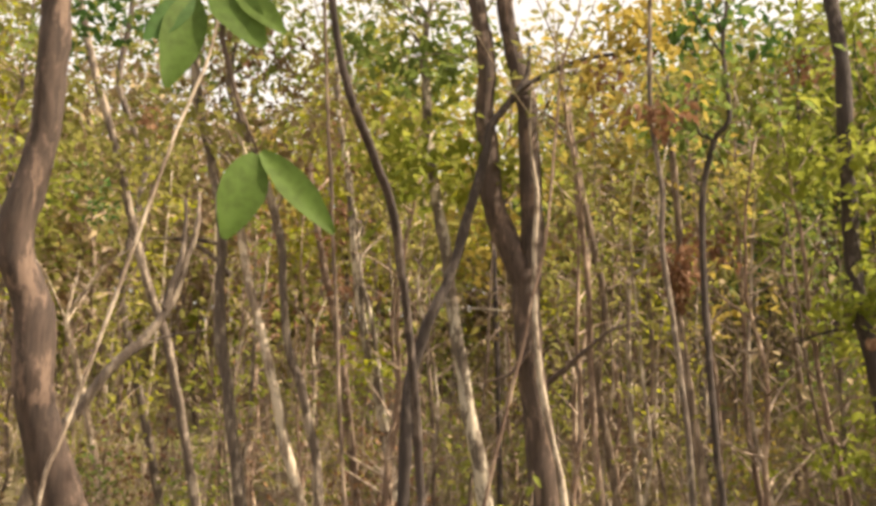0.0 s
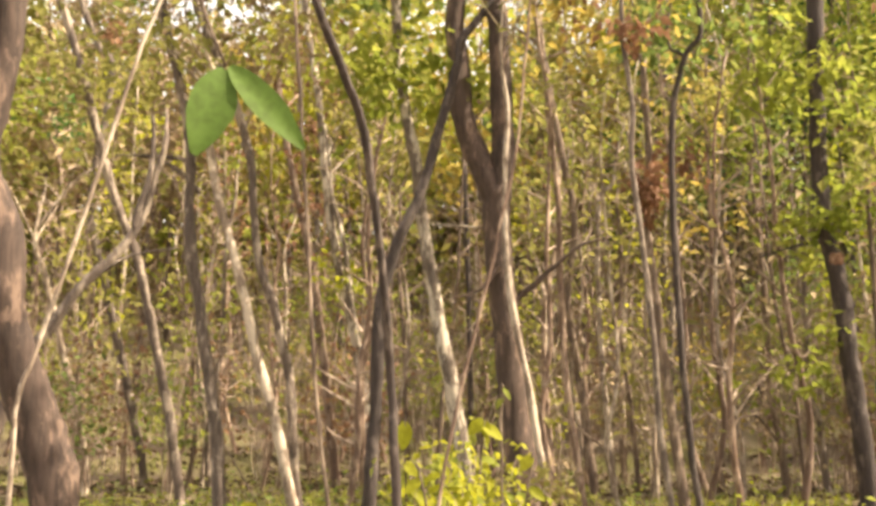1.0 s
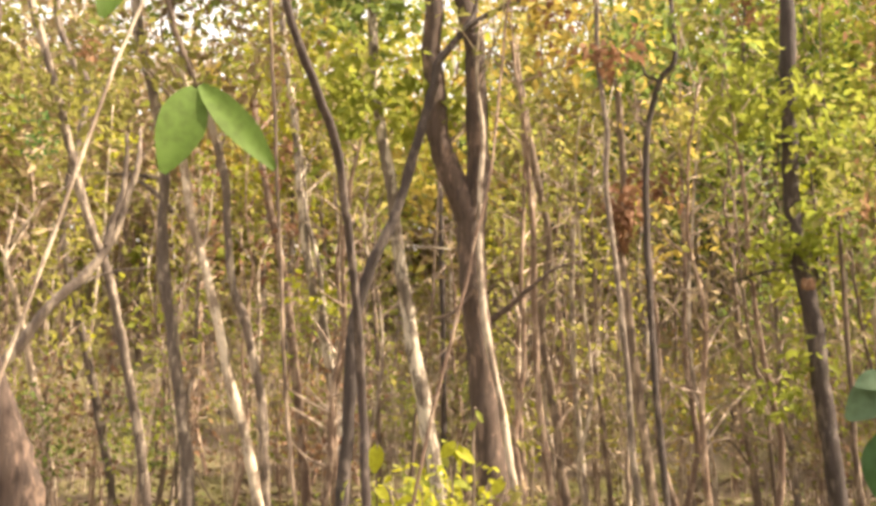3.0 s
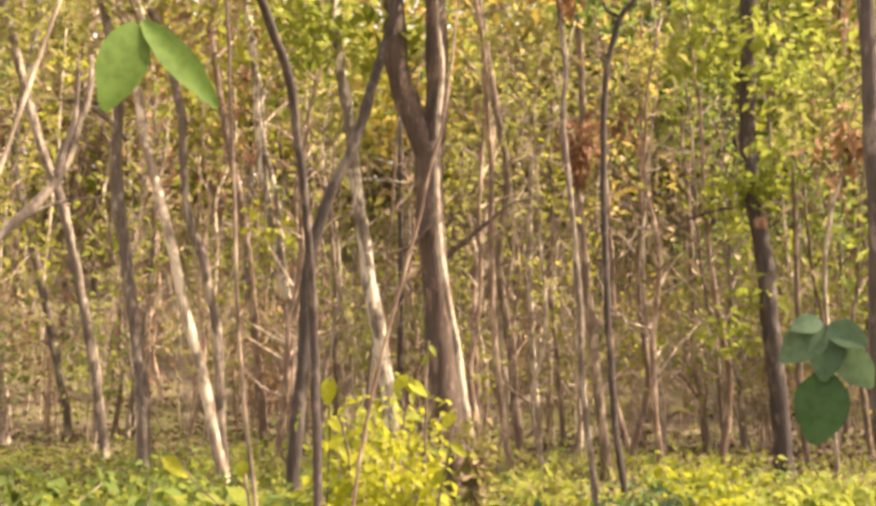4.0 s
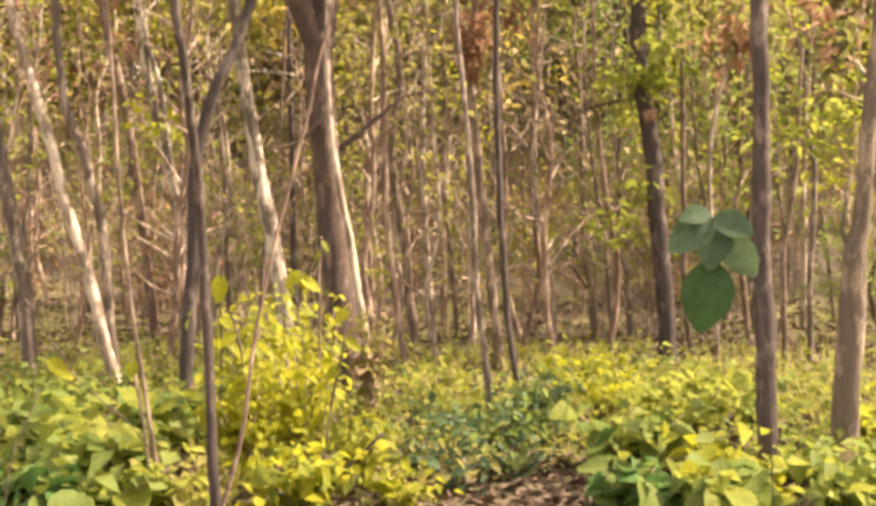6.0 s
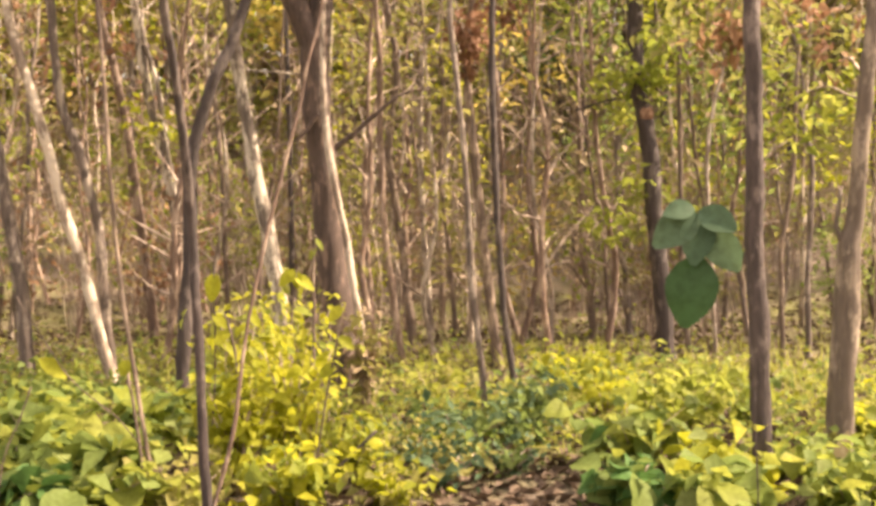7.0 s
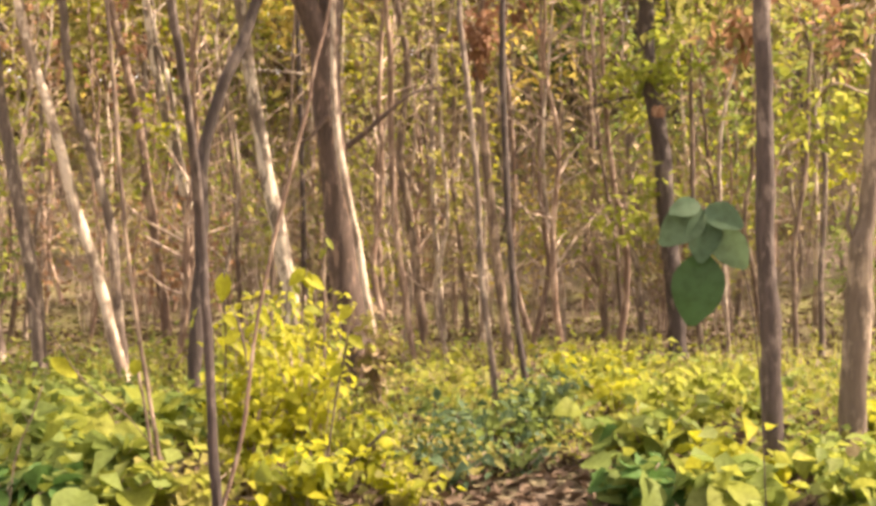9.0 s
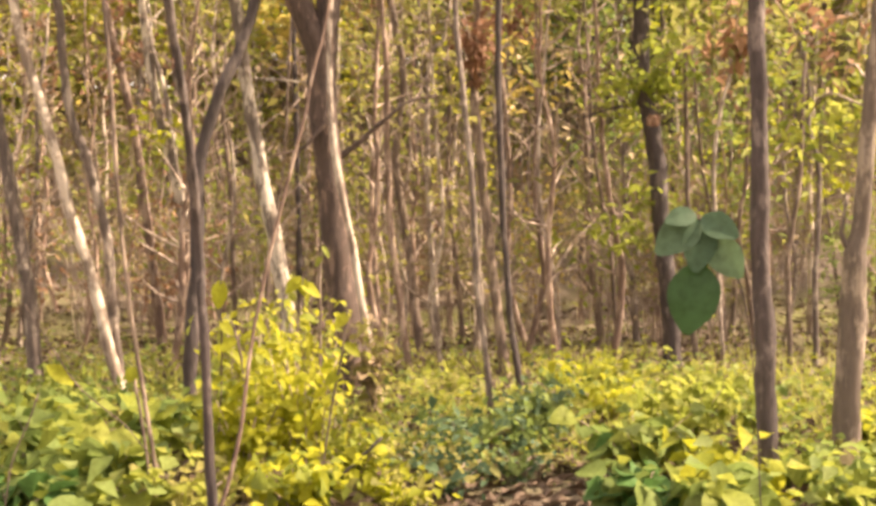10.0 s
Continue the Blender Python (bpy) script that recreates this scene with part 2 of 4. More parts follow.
def foliage(name, centres, spread, per, size, kind, seed, ratio=0.5, hang=0.3):
    """Leaves in loose clumps round the given centres."""
    rng = np.random.default_rng(seed)
    at = np.concatenate([clump_points(rng, np.array(c), spread * rng.uniform(0.6, 1.3), int(per * rng.uniform(0.6, 1.4))) for c in centres])
    way = rng.normal(0, 1, at.shape) * (1, 1, 0.6) - (0, 0, hang)
    up = rng.normal(0, 0.45, at.shape) + (0, 0, 1)
    length = size * rng.uniform(0.6, 1.35, len(at))
    return leaf_batch(name, at, way, up, length, ratio, LEAF[kind])


def to_basis(way, up=(0, 0, 1)):
    """A turn that lays +x along way."""
    x = Vector(way).normalized()
    y = Vector(up).cross(x).normalized()
    z = x.cross(y)
    return Matrix((x, y, z)).transposed().to_4x4()


# ---- ground ----


def build_ground():
    verts, faces = [], []
    rings = [0.0] + [0.6 * 1.075**i for i in range(92)]
    n = 120
    for r in rings[1:]:
        for j in range(n):
            a = 2 * math.pi * j / n
            x, y = r * math.cos(a), r * math.sin(a)
            verts.append((x, y, rise_at(x, y)))
    verts.append((0, 0, rise_at(0, 0)))
    last = len(verts) - 1
    for i in range(len(rings) - 2):
        for j in range(n):
            faces.append((i * n + j, (i + 1) * n + j, (i + 1) * n + (j + 1) % n, i * n + (j + 1) % n))
    faces += [(last, j, (j + 1) % n) for j in range(n)]
    ob = new("ground", mesh_of("ground", verts, faces, GROUND, True))
    return tagged(ob, "brown forest floor of soil, moss and leaf litter", "ground", kind="structure")


build_ground()

# ---- standing trees ----


def grow(bark, x, y, top, knots, label, name="tree", limbs=(), crown="olive", leaves=26, sides=10, fork=False, sprays=()):
    """A tree from its bend points (offset x, y, height, radius). Above them it tapers into limbs and a crown.
    limbs: bend points of side branches; sprays: leafy twigs (place, leaf kind, spread, leaves, leaf size); fork: the limbs carry the crown."""
    seed = int(abs(x) * 97 + abs(y) * 31)
    rng = np.random.default_rng(seed)
    z0 = rise_at(x, y)
    t = thing(name, x, y, z0, label, "tree", "trees of the wood")
    knots = [list(k) for k in knots]
    flare = knots[0][:]
    flare[3] *= 1.35
    second = list(np.array(knots[0]) * 0.75 + np.array(knots[1]) * 0.25)
    stem = [flare, second] + knots[1:]
    end, before = np.array(knots[-1]), np.array(knots[-2])
    lean = (end - before)[:2] / max(0.2, end[2] - before[2])
    lean = np.clip(lean, -0.5, 0.5)
    high = max(top, end[2] + 1.2) if leaves else end[2] + 0.5
    for s in () if fork else (0.4, 1.0):
        dz = (high - end[2]) * s
        stem.append([*(end[:2] + lean * dz * 0.5 + rng.normal(0, 0.06, 2)), end[2] + dz, end[3] * (1 - 0.6 * s)])
    v, f, p = tube(stem, sides, 0.09, 0.12, seed, 0.0028)
    piece("trunk", mesh_of("trunk", v, f, BARK[bark], True), t)
    lines, tips = [p], []
    for k in limbs:
        v, f, q = tube(k, 7, 0.08, 0.08, seed + len(k), 0.005)
        piece("limb", mesh_of("limb", v, f, BARK[bark], True), t)
        lines.append(q)
    if leaves:
        tops = lines[1:3] if fork else [p]
        for i in range(5):
            q = tops[i % len(tops)]
            a = rng.uniform(0, 6.28)
            root = np.array(q[int(len(q) * rng.uniform(0.84, 0.99))])
            out = np.array([math.cos(a), math.sin(a), rng.uniform(0.6, 1.2)]) * rng.uniform(0.7, 1.5)
            k = [(*root[:3], root[3] * 0.6), (*(root[:3] + out * 0.5 + rng.normal(0, 0.08, 3)), root[3] * 0.4), (*(root[:3] + out), 0.006)]
            v, f, q = tube(k, 5, 0.15, 0.05, seed + i)
            piece("limb", mesh_of("limb", v, f, BARK[bark], True), t)
            tips += [q[-1][:3], q[len(q) // 2][:3]]
        piece("crown", foliage("crown", tips, 0.42, int(leaves * 1.6), 0.15, crown, seed), t)
    every = np.concatenate(lines)
    for i, (sx, sy, sz, kind, spread, n, size) in enumerate(sprays):
        at = np.array([sx, sy, sz])
        reach = np.linalg.norm(every[:, :3] - at, axis=1) + 0.6 * np.maximum(0, every[:, 2] - sz)
        root = every[int(np.argmin(reach))]
        mid = (root[:3] + at) / 2 + (0, 0, 0.08 + 0.1 * abs(rng.normal()))
        v, f, q = tube([(*root[:3], 0.010), (*mid, 0.008), (*at, 0.004)], 5, 0.12, 0.0, seed + i, 0.006)
        twig = piece("twig", mesh_of("twig", v, f, BARK["twig"], True), t)
        centres = [at + rng.normal(0, 1, 3) * spread * (1, 1, 0.8) for _ in range(7)]
        piece("leaves", foliage("leaves", centres, spread * 0.55, max(3, n * 1.5 / 7), size, kind, seed + i, 0.55, 0.5), twig, {"rust": "dry rust-red leaves", "amber": "amber leaves", "dry": "withered brown leaves"}.get(kind, ""))
    return t


grow('old', -3.97, 6.95, 7.5, ((0.00, 0.00, -0.05, 0.183), (0.00, 0.00, 0.52, 0.175), (-0.04, -0.02, 1.10, 0.168), (-0.22, -0.13, 1.73, 0.160), (-0.35, -0.21, 2.24, 0.152), (-0.40, -0.25, 2.83, 0.144), (-0.54, -0.33, 3.39, 0.136), (-0.43, -0.26, 4.13, 0.128), (-0.41, -0.25, 5.25, 0.121)), 'dark crooked old tree with a swollen reddish-brown foot')
grow('grey', -4.64, 11.97, 6.5, ((0.00, 0.00, -0.05, 0.090), (-0.03, -0.01, 0.45, 0.085), (-0.08, -0.03, 1.04, 0.082), (-0.16, -0.06, 1.69, 0.079), (-0.25, -0.10, 2.21, 0.077), (-0.32, -0.13, 2.72, 0.074), (-0.40, -0.16, 3.23, 0.071), (-0.45, -0.18, 3.87, 0.068), (-0.43, -0.24, 4.59, 0.063), (-0.57, -0.30, 5.51, 0.060), (-0.76, -0.39, 6.30, 0.058), (-0.84, -0.42, 7.20, 0.055)), 'grey young tree bending slightly, with forked dark twigs', limbs=(
    ((-0.31, -0.13, 4.08, 0.038), (-0.53, -0.22, 4.31, 0.030), (-0.75, -0.32, 4.46, 0.022), (-1.07, -0.47, 4.51, 0.014)),
    ((-0.42, -0.17, 4.47, 0.031), (-0.76, -0.33, 4.51, 0.021), (-1.23, -0.55, 4.49, 0.010)),
), sprays=(
    (-0.02, -0.01, 6.64, 'dry', 0.50, 143, 0.15),
    (0.60, 0.22, 6.23, 'dry', 0.44, 121, 0.15),
    (-0.17, -0.07, 7.09, 'rust', 0.33, 66, 0.15),
))
grow('pale', -3.63, 11.90, 5.0, ((0.00, 0.00, -0.05, 0.068), (-0.13, -0.04, 0.47, 0.065), (-0.23, -0.07, 0.96, 0.063), (-0.35, -0.11, 1.50, 0.061), (-0.51, -0.16, 2.01, 0.060), (-0.62, -0.20, 2.52, 0.058), (-0.72, -0.24, 2.99, 0.057), (-0.86, -0.29, 3.52, 0.055), (-1.02, -0.35, 4.14, 0.053), (-1.10, -0.42, 4.80, 0.050)), 'pale leaning young tree rooted beside another')
grow('grey', -3.68, 12.09, 7.5, ((0.00, 0.00, -0.05, 0.062), (-0.08, -0.02, 0.58, 0.060), (-0.13, -0.04, 1.37, 0.058), (-0.18, -0.05, 1.89, 0.057), (-0.26, -0.08, 2.25, 0.056), (-0.37, -0.12, 2.74, 0.055), (-0.52, -0.17, 3.15, 0.053), (-0.59, -0.19, 3.70, 0.052), (-0.64, -0.24, 4.45, 0.050), (-0.81, -0.38, 5.19, 0.047), (-1.06, -0.47, 5.85, 0.046), (-1.26, -0.55, 6.40, 0.045)), 'dark slender tree with a bent stem', crown="green", sprays=(
    (-2.62, -1.15, 7.28, 'deep', 0.39, 99, 0.17),
    (-0.83, -0.29, 7.45, 'green', 0.39, 88, 0.16),
))
grow('brown', -1.69, 6.38, 6.0, ((0.00, 0.00, -0.05, 0.016), (-0.07, -0.02, 0.42, 0.016), (-0.16, -0.04, 1.04, 0.015), (-0.20, -0.06, 1.52, 0.015), (-0.24, -0.07, 2.03, 0.014), (-0.29, -0.08, 2.89, 0.014), (-0.34, -0.10, 3.81, 0.013), (-0.38, -0.11, 4.45, 0.013), (-0.41, -0.12, 4.85, 0.012)), 'thin pale vine-like stem rising from the bushes', leaves=0, sides=6)
grow('red', -4.70, 17.69, 4.6, ((0.00, 0.00, -0.05, 0.084), (-0.21, -0.06, 1.78, 0.078), (-0.41, -0.11, 3.57, 0.071), (-0.76, -0.22, 5.32, 0.065), (-0.99, -0.29, 6.63, 0.059)), 'thin reddish leaning sapling', leaves=8, sides=7)
grow('white', -3.84, 17.00, 7.0, ((0.00, 0.00, -0.05, 0.095), (-0.13, -0.03, 1.10, 0.089), (-0.20, -0.05, 1.61, 0.086), (-0.32, -0.07, 2.21, 0.083), (-0.47, -0.11, 2.98, 0.080), (-0.63, -0.15, 3.66, 0.077), (-0.78, -0.19, 4.52, 0.075), (-0.87, -0.27, 5.40, 0.071), (-0.95, -0.35, 6.39, 0.066), (-1.10, -0.39, 7.47, 0.063), (-1.21, -0.42, 8.37, 0.060)), 'tall tree with peeling whitish bark', sprays=(
    (-0.65, -0.17, 3.57, 'yellow', 0.18, 52, 0.16),
    (-0.31, -0.08, 3.57, 'yellow', 0.16, 39, 0.16),
    (0.07, 0.02, 7.39, 'lime', 0.54, 117, 0.19),
))
grow('white', -3.78, 16.91, 5.0, ((0.00, 0.00, -0.05, 0.055), (-0.29, -0.07, 2.07, 0.049), (-0.46, -0.11, 3.11, 0.046), (-0.59, -0.14, 4.06, 0.043), (-0.81, -0.20, 4.96, 0.040)), 'thin whitish stem beside a white-barked tree', leaves=8, sides=7)
grow('dark', -1.18, 5.47, 6.0, ((0.00, 0.00, -0.05, 0.029), (-0.04, -0.01, 0.60, 0.028), (-0.06, -0.01, 1.04, 0.027), (-0.08, -0.02, 1.43, 0.025), (-0.10, -0.02, 1.75, 0.024), (-0.14, -0.44, 2.86, 0.023), (-0.21, -0.67, 3.25, 0.022), (-0.31, -0.91, 3.65, 0.021)), 'slender dark young tree leaning forward', sides=9)
grow('dark', -2.58, 10.70, 5.0, ((0.00, 0.00, -0.05, 0.074), (0.03, 0.00, 0.70, 0.071), (0.10, 0.03, 1.65, 0.067), (0.14, 0.04, 2.52, 0.065), (0.30, 0.06, 3.18, 0.061), (0.58, 0.13, 3.85, 0.058), (0.84, 0.17, 4.78, 0.054), (0.96, 0.18, 5.24, 0.051), (1.00, 0.19, 5.50, 0.048), (1.33, 0.23, 5.92, 0.044)), 'dark curved tree with a long side arm', leaves=0, limbs=(
    ((1.24, 0.22, 5.82, 0.041), (1.46, 0.25, 6.01, 0.034), (1.97, 0.28, 6.23, 0.026), (2.71, 0.30, 6.32, 0.018)),
))
grow('white', -1.66, 11.81, 7.0, ((0.00, 0.00, -0.05, 0.095), (-0.06, -0.01, 0.88, 0.089), (-0.17, -0.02, 1.71, 0.086), (-0.26, -0.04, 2.19, 0.083), (-0.35, -0.05, 2.69, 0.080), (-0.44, -0.07, 3.26, 0.076), (-0.50, -0.13, 3.80, 0.072), (-0.56, -0.20, 4.38, 0.067), (-0.67, -0.22, 5.05, 0.064), (-0.74, -0.24, 5.66, 0.061), (-0.77, -0.24, 6.28, 0.058)), 'tree with white flaking bark and a dark foot', limbs=(
    ((-0.41, -0.07, 3.61, 0.019), (-0.03, -0.00, 3.59, 0.013), (0.27, 0.03, 3.56, 0.006)),
), sprays=(
    (-0.44, -0.07, 5.76, 'lime', 0.47, 143, 0.18),
    (-0.83, -0.15, 5.40, 'lime', 0.41, 104, 0.18),
    (-0.94, -0.17, 5.66, 'lime', 0.34, 78, 0.18),
    (-0.81, -0.14, 6.82, 'green', 0.44, 121, 0.16),
))
grow('old', -0.95, 11.46, 4.0, ((0.00, 0.00, -0.05, 0.173), (0.00, 0.00, 0.30, 0.170), (-0.17, -0.02, 1.54, 0.166), (-0.22, -0.02, 2.28, 0.162), (-0.30, -0.03, 3.20, 0.159), (-0.32, -0.03, 3.96, 0.155)), 'large dark tree that forks into two arms', fork=True, limbs=(
    ((-0.32, -0.03, 3.83, 0.155), (-0.55, -0.06, 4.41, 0.146), (-0.68, -0.08, 4.87, 0.137), (-0.72, -0.08, 5.46, 0.128), (-0.79, -0.09, 5.91, 0.119), (-0.75, -0.09, 6.47, 0.111), (-0.86, -0.10, 7.25, 0.102), (-0.92, -0.11, 7.83, 0.093)),
    ((-0.28, -0.03, 3.83, 0.142), (-0.22, -0.02, 4.48, 0.135), (-0.23, -0.02, 5.13, 0.128), (-0.28, -0.03, 6.07, 0.121), (-0.26, -0.02, 5.76, 0.114), (-0.41, -0.04, 6.60, 0.107), (-0.50, -0.05, 7.24, 0.100), (-0.56, -0.06, 7.83, 0.093)),
    ((-0.14, -0.01, 2.68, 0.040), (0.09, 0.01, 2.86, 0.033), (0.34, 0.02, 3.07, 0.026), (0.62, 0.03, 3.29, 0.019), (0.96, 0.04, 3.38, 0.012)),
    ((-0.25, -0.22, 3.05, 0.025), (-0.49, -0.25, 2.78, 0.017), (-0.79, -0.30, 2.70, 0.009)),
), sprays=(
    (-0.69, 0.22, 5.42, 'lime', 0.34, 65, 0.17),
    (-0.51, 0.45, 5.35, 'lime', 0.27, 65, 0.17),
    (-1.19, -0.16, 6.96, 'green', 0.39, 132, 0.16),
    (0.68, 0.54, 6.47, 'rust', 0.22, 66, 0.15),
    (-1.71, -0.27, 6.53, 'green', 0.33, 99, 0.16),
))
grow('pale', -0.61, 10.98, 5.0, ((0.00, 0.00, -0.05, 0.044), (-0.15, -0.01, 0.77, 0.042), (-0.28, -0.02, 1.66, 0.039), (-0.44, -0.03, 2.49, 0.037), (-0.50, -0.04, 3.19, 0.034), (-0.51, -0.04, 3.66, 0.032), (-0.49, -0.04, 4.17, 0.029), (-0.47, -0.04, 4.79, 0.027)), 'pale twisted climber stem against a dark trunk', leaves=6, sides=7)
grow('red', -0.35, 13.17, 5.0, ((0.00, 0.00, -0.05, 0.050), (-0.12, -0.00, 0.73, 0.047), (-0.25, -0.01, 1.86, 0.044), (-0.30, -0.01, 2.92, 0.041), (-0.31, -0.01, 4.14, 0.038), (-0.41, -0.02, 5.63, 0.035)), 'thin reddish sapling with a straight stem', leaves=8, sides=7)
grow('brown', -0.29, 15.58, 5.6, ((0.00, 0.00, -0.05, 0.071), (-0.04, -0.00, 0.55, 0.068), (-0.19, -0.00, 1.89, 0.064), (-0.34, -0.01, 3.06, 0.061), (-0.21, -0.01, 4.24, 0.057), (-0.42, -0.01, 5.46, 0.054), (-0.66, -0.03, 7.07, 0.050)), 'brown slender sapling in the wood', leaves=12, sides=7)
grow('pale', 0.01, 17.25, 4.4, ((0.00, 0.00, -0.05, 0.060), (-0.09, -0.00, 1.16, 0.055), (-0.17, -0.00, 2.56, 0.049), (-0.14, -0.00, 4.68, 0.043), (0.10, -0.00, 5.08, 0.037)), 'thin pale crooked sapling', leaves=8, sides=6)
grow('grey', 0.46, 9.16, 7.0, ((0.00, 0.00, -0.05, 0.032), (-0.03, 0.00, 0.57, 0.031), (-0.11, 0.00, 1.31, 0.029), (-0.16, 0.01, 2.30, 0.028), (-0.29, 0.01, 3.62, 0.026), (-0.27, 0.01, 4.16, 0.025), (-0.34, 0.01, 4.95, 0.024), (-0.31, 0.01, 6.04, 0.022)), 'slender pale tree with a dark foot', sides=8, sprays=(
    (-0.63, 1.51, 6.52, 'amber', 0.39, 154, 0.15),
    (-0.44, 1.01, 5.42, 'amber', 0.33, 77, 0.13),
    (-0.29, 0.01, 4.89, 'rust', 0.11, 44, 0.13),
))
grow('brown', 0.85, 13.07, 6.2, ((0.00, 0.00, -0.05, 0.067), (-0.12, 0.01, 1.00, 0.063), (-0.26, 0.01, 2.41, 0.059), (-0.37, 0.02, 3.74, 0.054), (-0.31, 0.02, 4.11, 0.050), (-0.36, 0.02, 5.58, 0.046)), 'grey slender tree with a bunch of dead leaves', sprays=(
    (-0.29, -0.28, 4.31, 'rust', 0.17, 93, 0.15),
    (-0.35, -0.28, 3.97, 'rust', 0.09, 66, 0.14),
    (-0.37, -0.08, 3.76, 'rust', 0.04, 22, 0.12),
    (0.05, -0.00, 4.53, 'rust', 0.19, 49, 0.13),
    (0.42, -0.03, 5.32, 'olive', 0.22, 44, 0.13),
))
grow('dark', 0.92, 11.61, 6.8, ((0.00, 0.00, -0.05, 0.041), (-0.10, 0.01, 0.83, 0.039), (-0.20, 0.01, 2.45, 0.038), (-0.22, 0.02, 4.48, 0.036), (-0.04, 0.00, 5.39, 0.035), (0.15, -0.01, 5.64, 0.033), (0.14, -0.01, 6.15, 0.031)), 'thin dark sapling with a kinked top', leaves=10, sides=7, crown="green", limbs=(
    ((-0.04, 0.00, 5.42, 0.025), (-0.22, 0.02, 5.60, 0.019), (-0.15, 0.01, 6.20, 0.013)),
), sprays=(
    (-0.32, 0.02, 6.96, 'deep', 0.22, 66, 0.17),
    (-0.49, 0.03, 6.00, 'green', 0.24, 66, 0.16),
    (0.12, -0.01, 5.75, 'green', 0.33, 88, 0.14),
))
scarred = grow('dark', 3.14, 13.86, 8.0, ((0.00, 0.00, -0.05, 0.123), (-0.08, 0.02, 1.31, 0.119), (-0.21, 0.05, 2.88, 0.115), (-0.36, 0.08, 3.85, 0.111), (-0.40, 0.08, 4.82, 0.107), (-0.33, 0.07, 7.02, 0.103), (-0.41, 0.09, 8.43, 0.100)), 'dark tree with a small orange peeled patch of bark', crown="lime", limbs=(
    ((-0.30, 0.06, 3.55, 0.027), (-0.66, 0.13, 3.53, 0.019), (-1.18, 0.22, 3.39, 0.011)),
    ((-0.34, 0.07, 3.62, 0.027), (-0.12, 0.03, 3.91, 0.021), (-0.13, 0.03, 4.80, 0.015)),
), sprays=(
    (-0.80, -0.15, 1.91, 'lime', 0.22, 78, 0.16),
    (-0.12, -0.28, 3.72, 'lime', 0.27, 91, 0.17),
    (-0.81, 0.16, 3.72, 'lime', 0.27, 65, 0.16),
    (-0.79, 0.16, 5.88, 'lime', 0.34, 91, 0.17),
    (0.17, -0.04, 5.33, 'lime', 0.41, 104, 0.18),
    (-0.80, 0.16, 7.09, 'rust', 0.15, 33, 0.14),
    (-0.87, 0.17, 6.05, 'lime', 0.34, 91, 0.18),
    (-1.56, 0.26, 7.77, 'deep', 0.39, 99, 0.17),
))
grow('dark', 2.25, 7.05, 7.5, ((0.00, 0.00, -0.05, 0.072), (-0.02, 0.01, 0.81, 0.068), (-0.05, 0.02, 1.57, 0.064), (-0.06, 0.02, 2.14, 0.060), (-0.08, 0.02, 3.27, 0.056)), 'straight dark slender tree among bushes', crown="green", sprays=(
    (0.32, 2.51, 3.57, 'rust', 0.13, 24, 0.17),
    (0.49, 2.46, 3.51, 'rust', 0.11, 24, 0.17),
    (1.02, 2.30, 3.47, 'olive', 0.28, 66, 0.14),
    (0.13, 2.56, 3.64, 'olive', 0.22, 44, 0.13),
))
grow('tan', 2.95, 7.56, 7.5, ((0.00, 0.00, -0.05, 0.100), (0.01, -0.00, 0.30, 0.094), (0.02, -0.01, 0.63, 0.092), (0.04, -0.01, 0.96, 0.091), (0.05, -0.02, 1.24, 0.089), (0.07, -0.03, 1.49, 0.084), (0.08, -0.03, 1.64, 0.080), (0.11, -0.04, 1.77, 0.062), (0.14, -0.06, 2.17, 0.058), (0.17, -0.07, 2.57, 0.056), (0.20, -0.08, 2.93, 0.055), (0.23, -0.09, 3.25, 0.053)), 'smooth tan tree with a swollen knuckle', crown="green", limbs=(
    ((0.08, -0.03, 1.59, 0.026), (-0.01, 0.00, 1.75, 0.019), (0.03, -0.01, 2.04, 0.011)),
), sprays=(
    (0.65, 1.89, 3.64, 'rust', 0.18, 44, 0.14),
    (0.51, 1.41, 2.92, 'lime', 0.27, 52, 0.14),
    (0.21, 1.52, 2.74, 'lime', 0.27, 52, 0.14),
))
grow('grey', -6.22, 14.57, 7.0, ((0.00, 0.00, -0.05, 0.077), (-0.17, -0.08, 1.24, 0.074), (-0.46, -0.21, 2.70, 0.071), (-0.70, -0.32, 3.77, 0.068), (-1.00, -0.47, 4.66, 0.065), (-1.41, -0.68, 6.31, 0.062), (-1.81, -0.91, 7.78, 0.059), (-2.05, -1.05, 8.84, 0.055)), 'pale slender tree leaning towards its crown', sprays=(
    (-1.78, -0.90, 6.18, 'olive', 0.39, 121, 0.15),
    (-2.43, -1.29, 5.84, 'lime', 0.54, 130, 0.18),
    (-0.98, -0.46, 7.08, 'rust', 0.15, 33, 0.14),
    (-0.79, -0.36, 6.37, 'olive', 0.39, 99, 0.14),
))
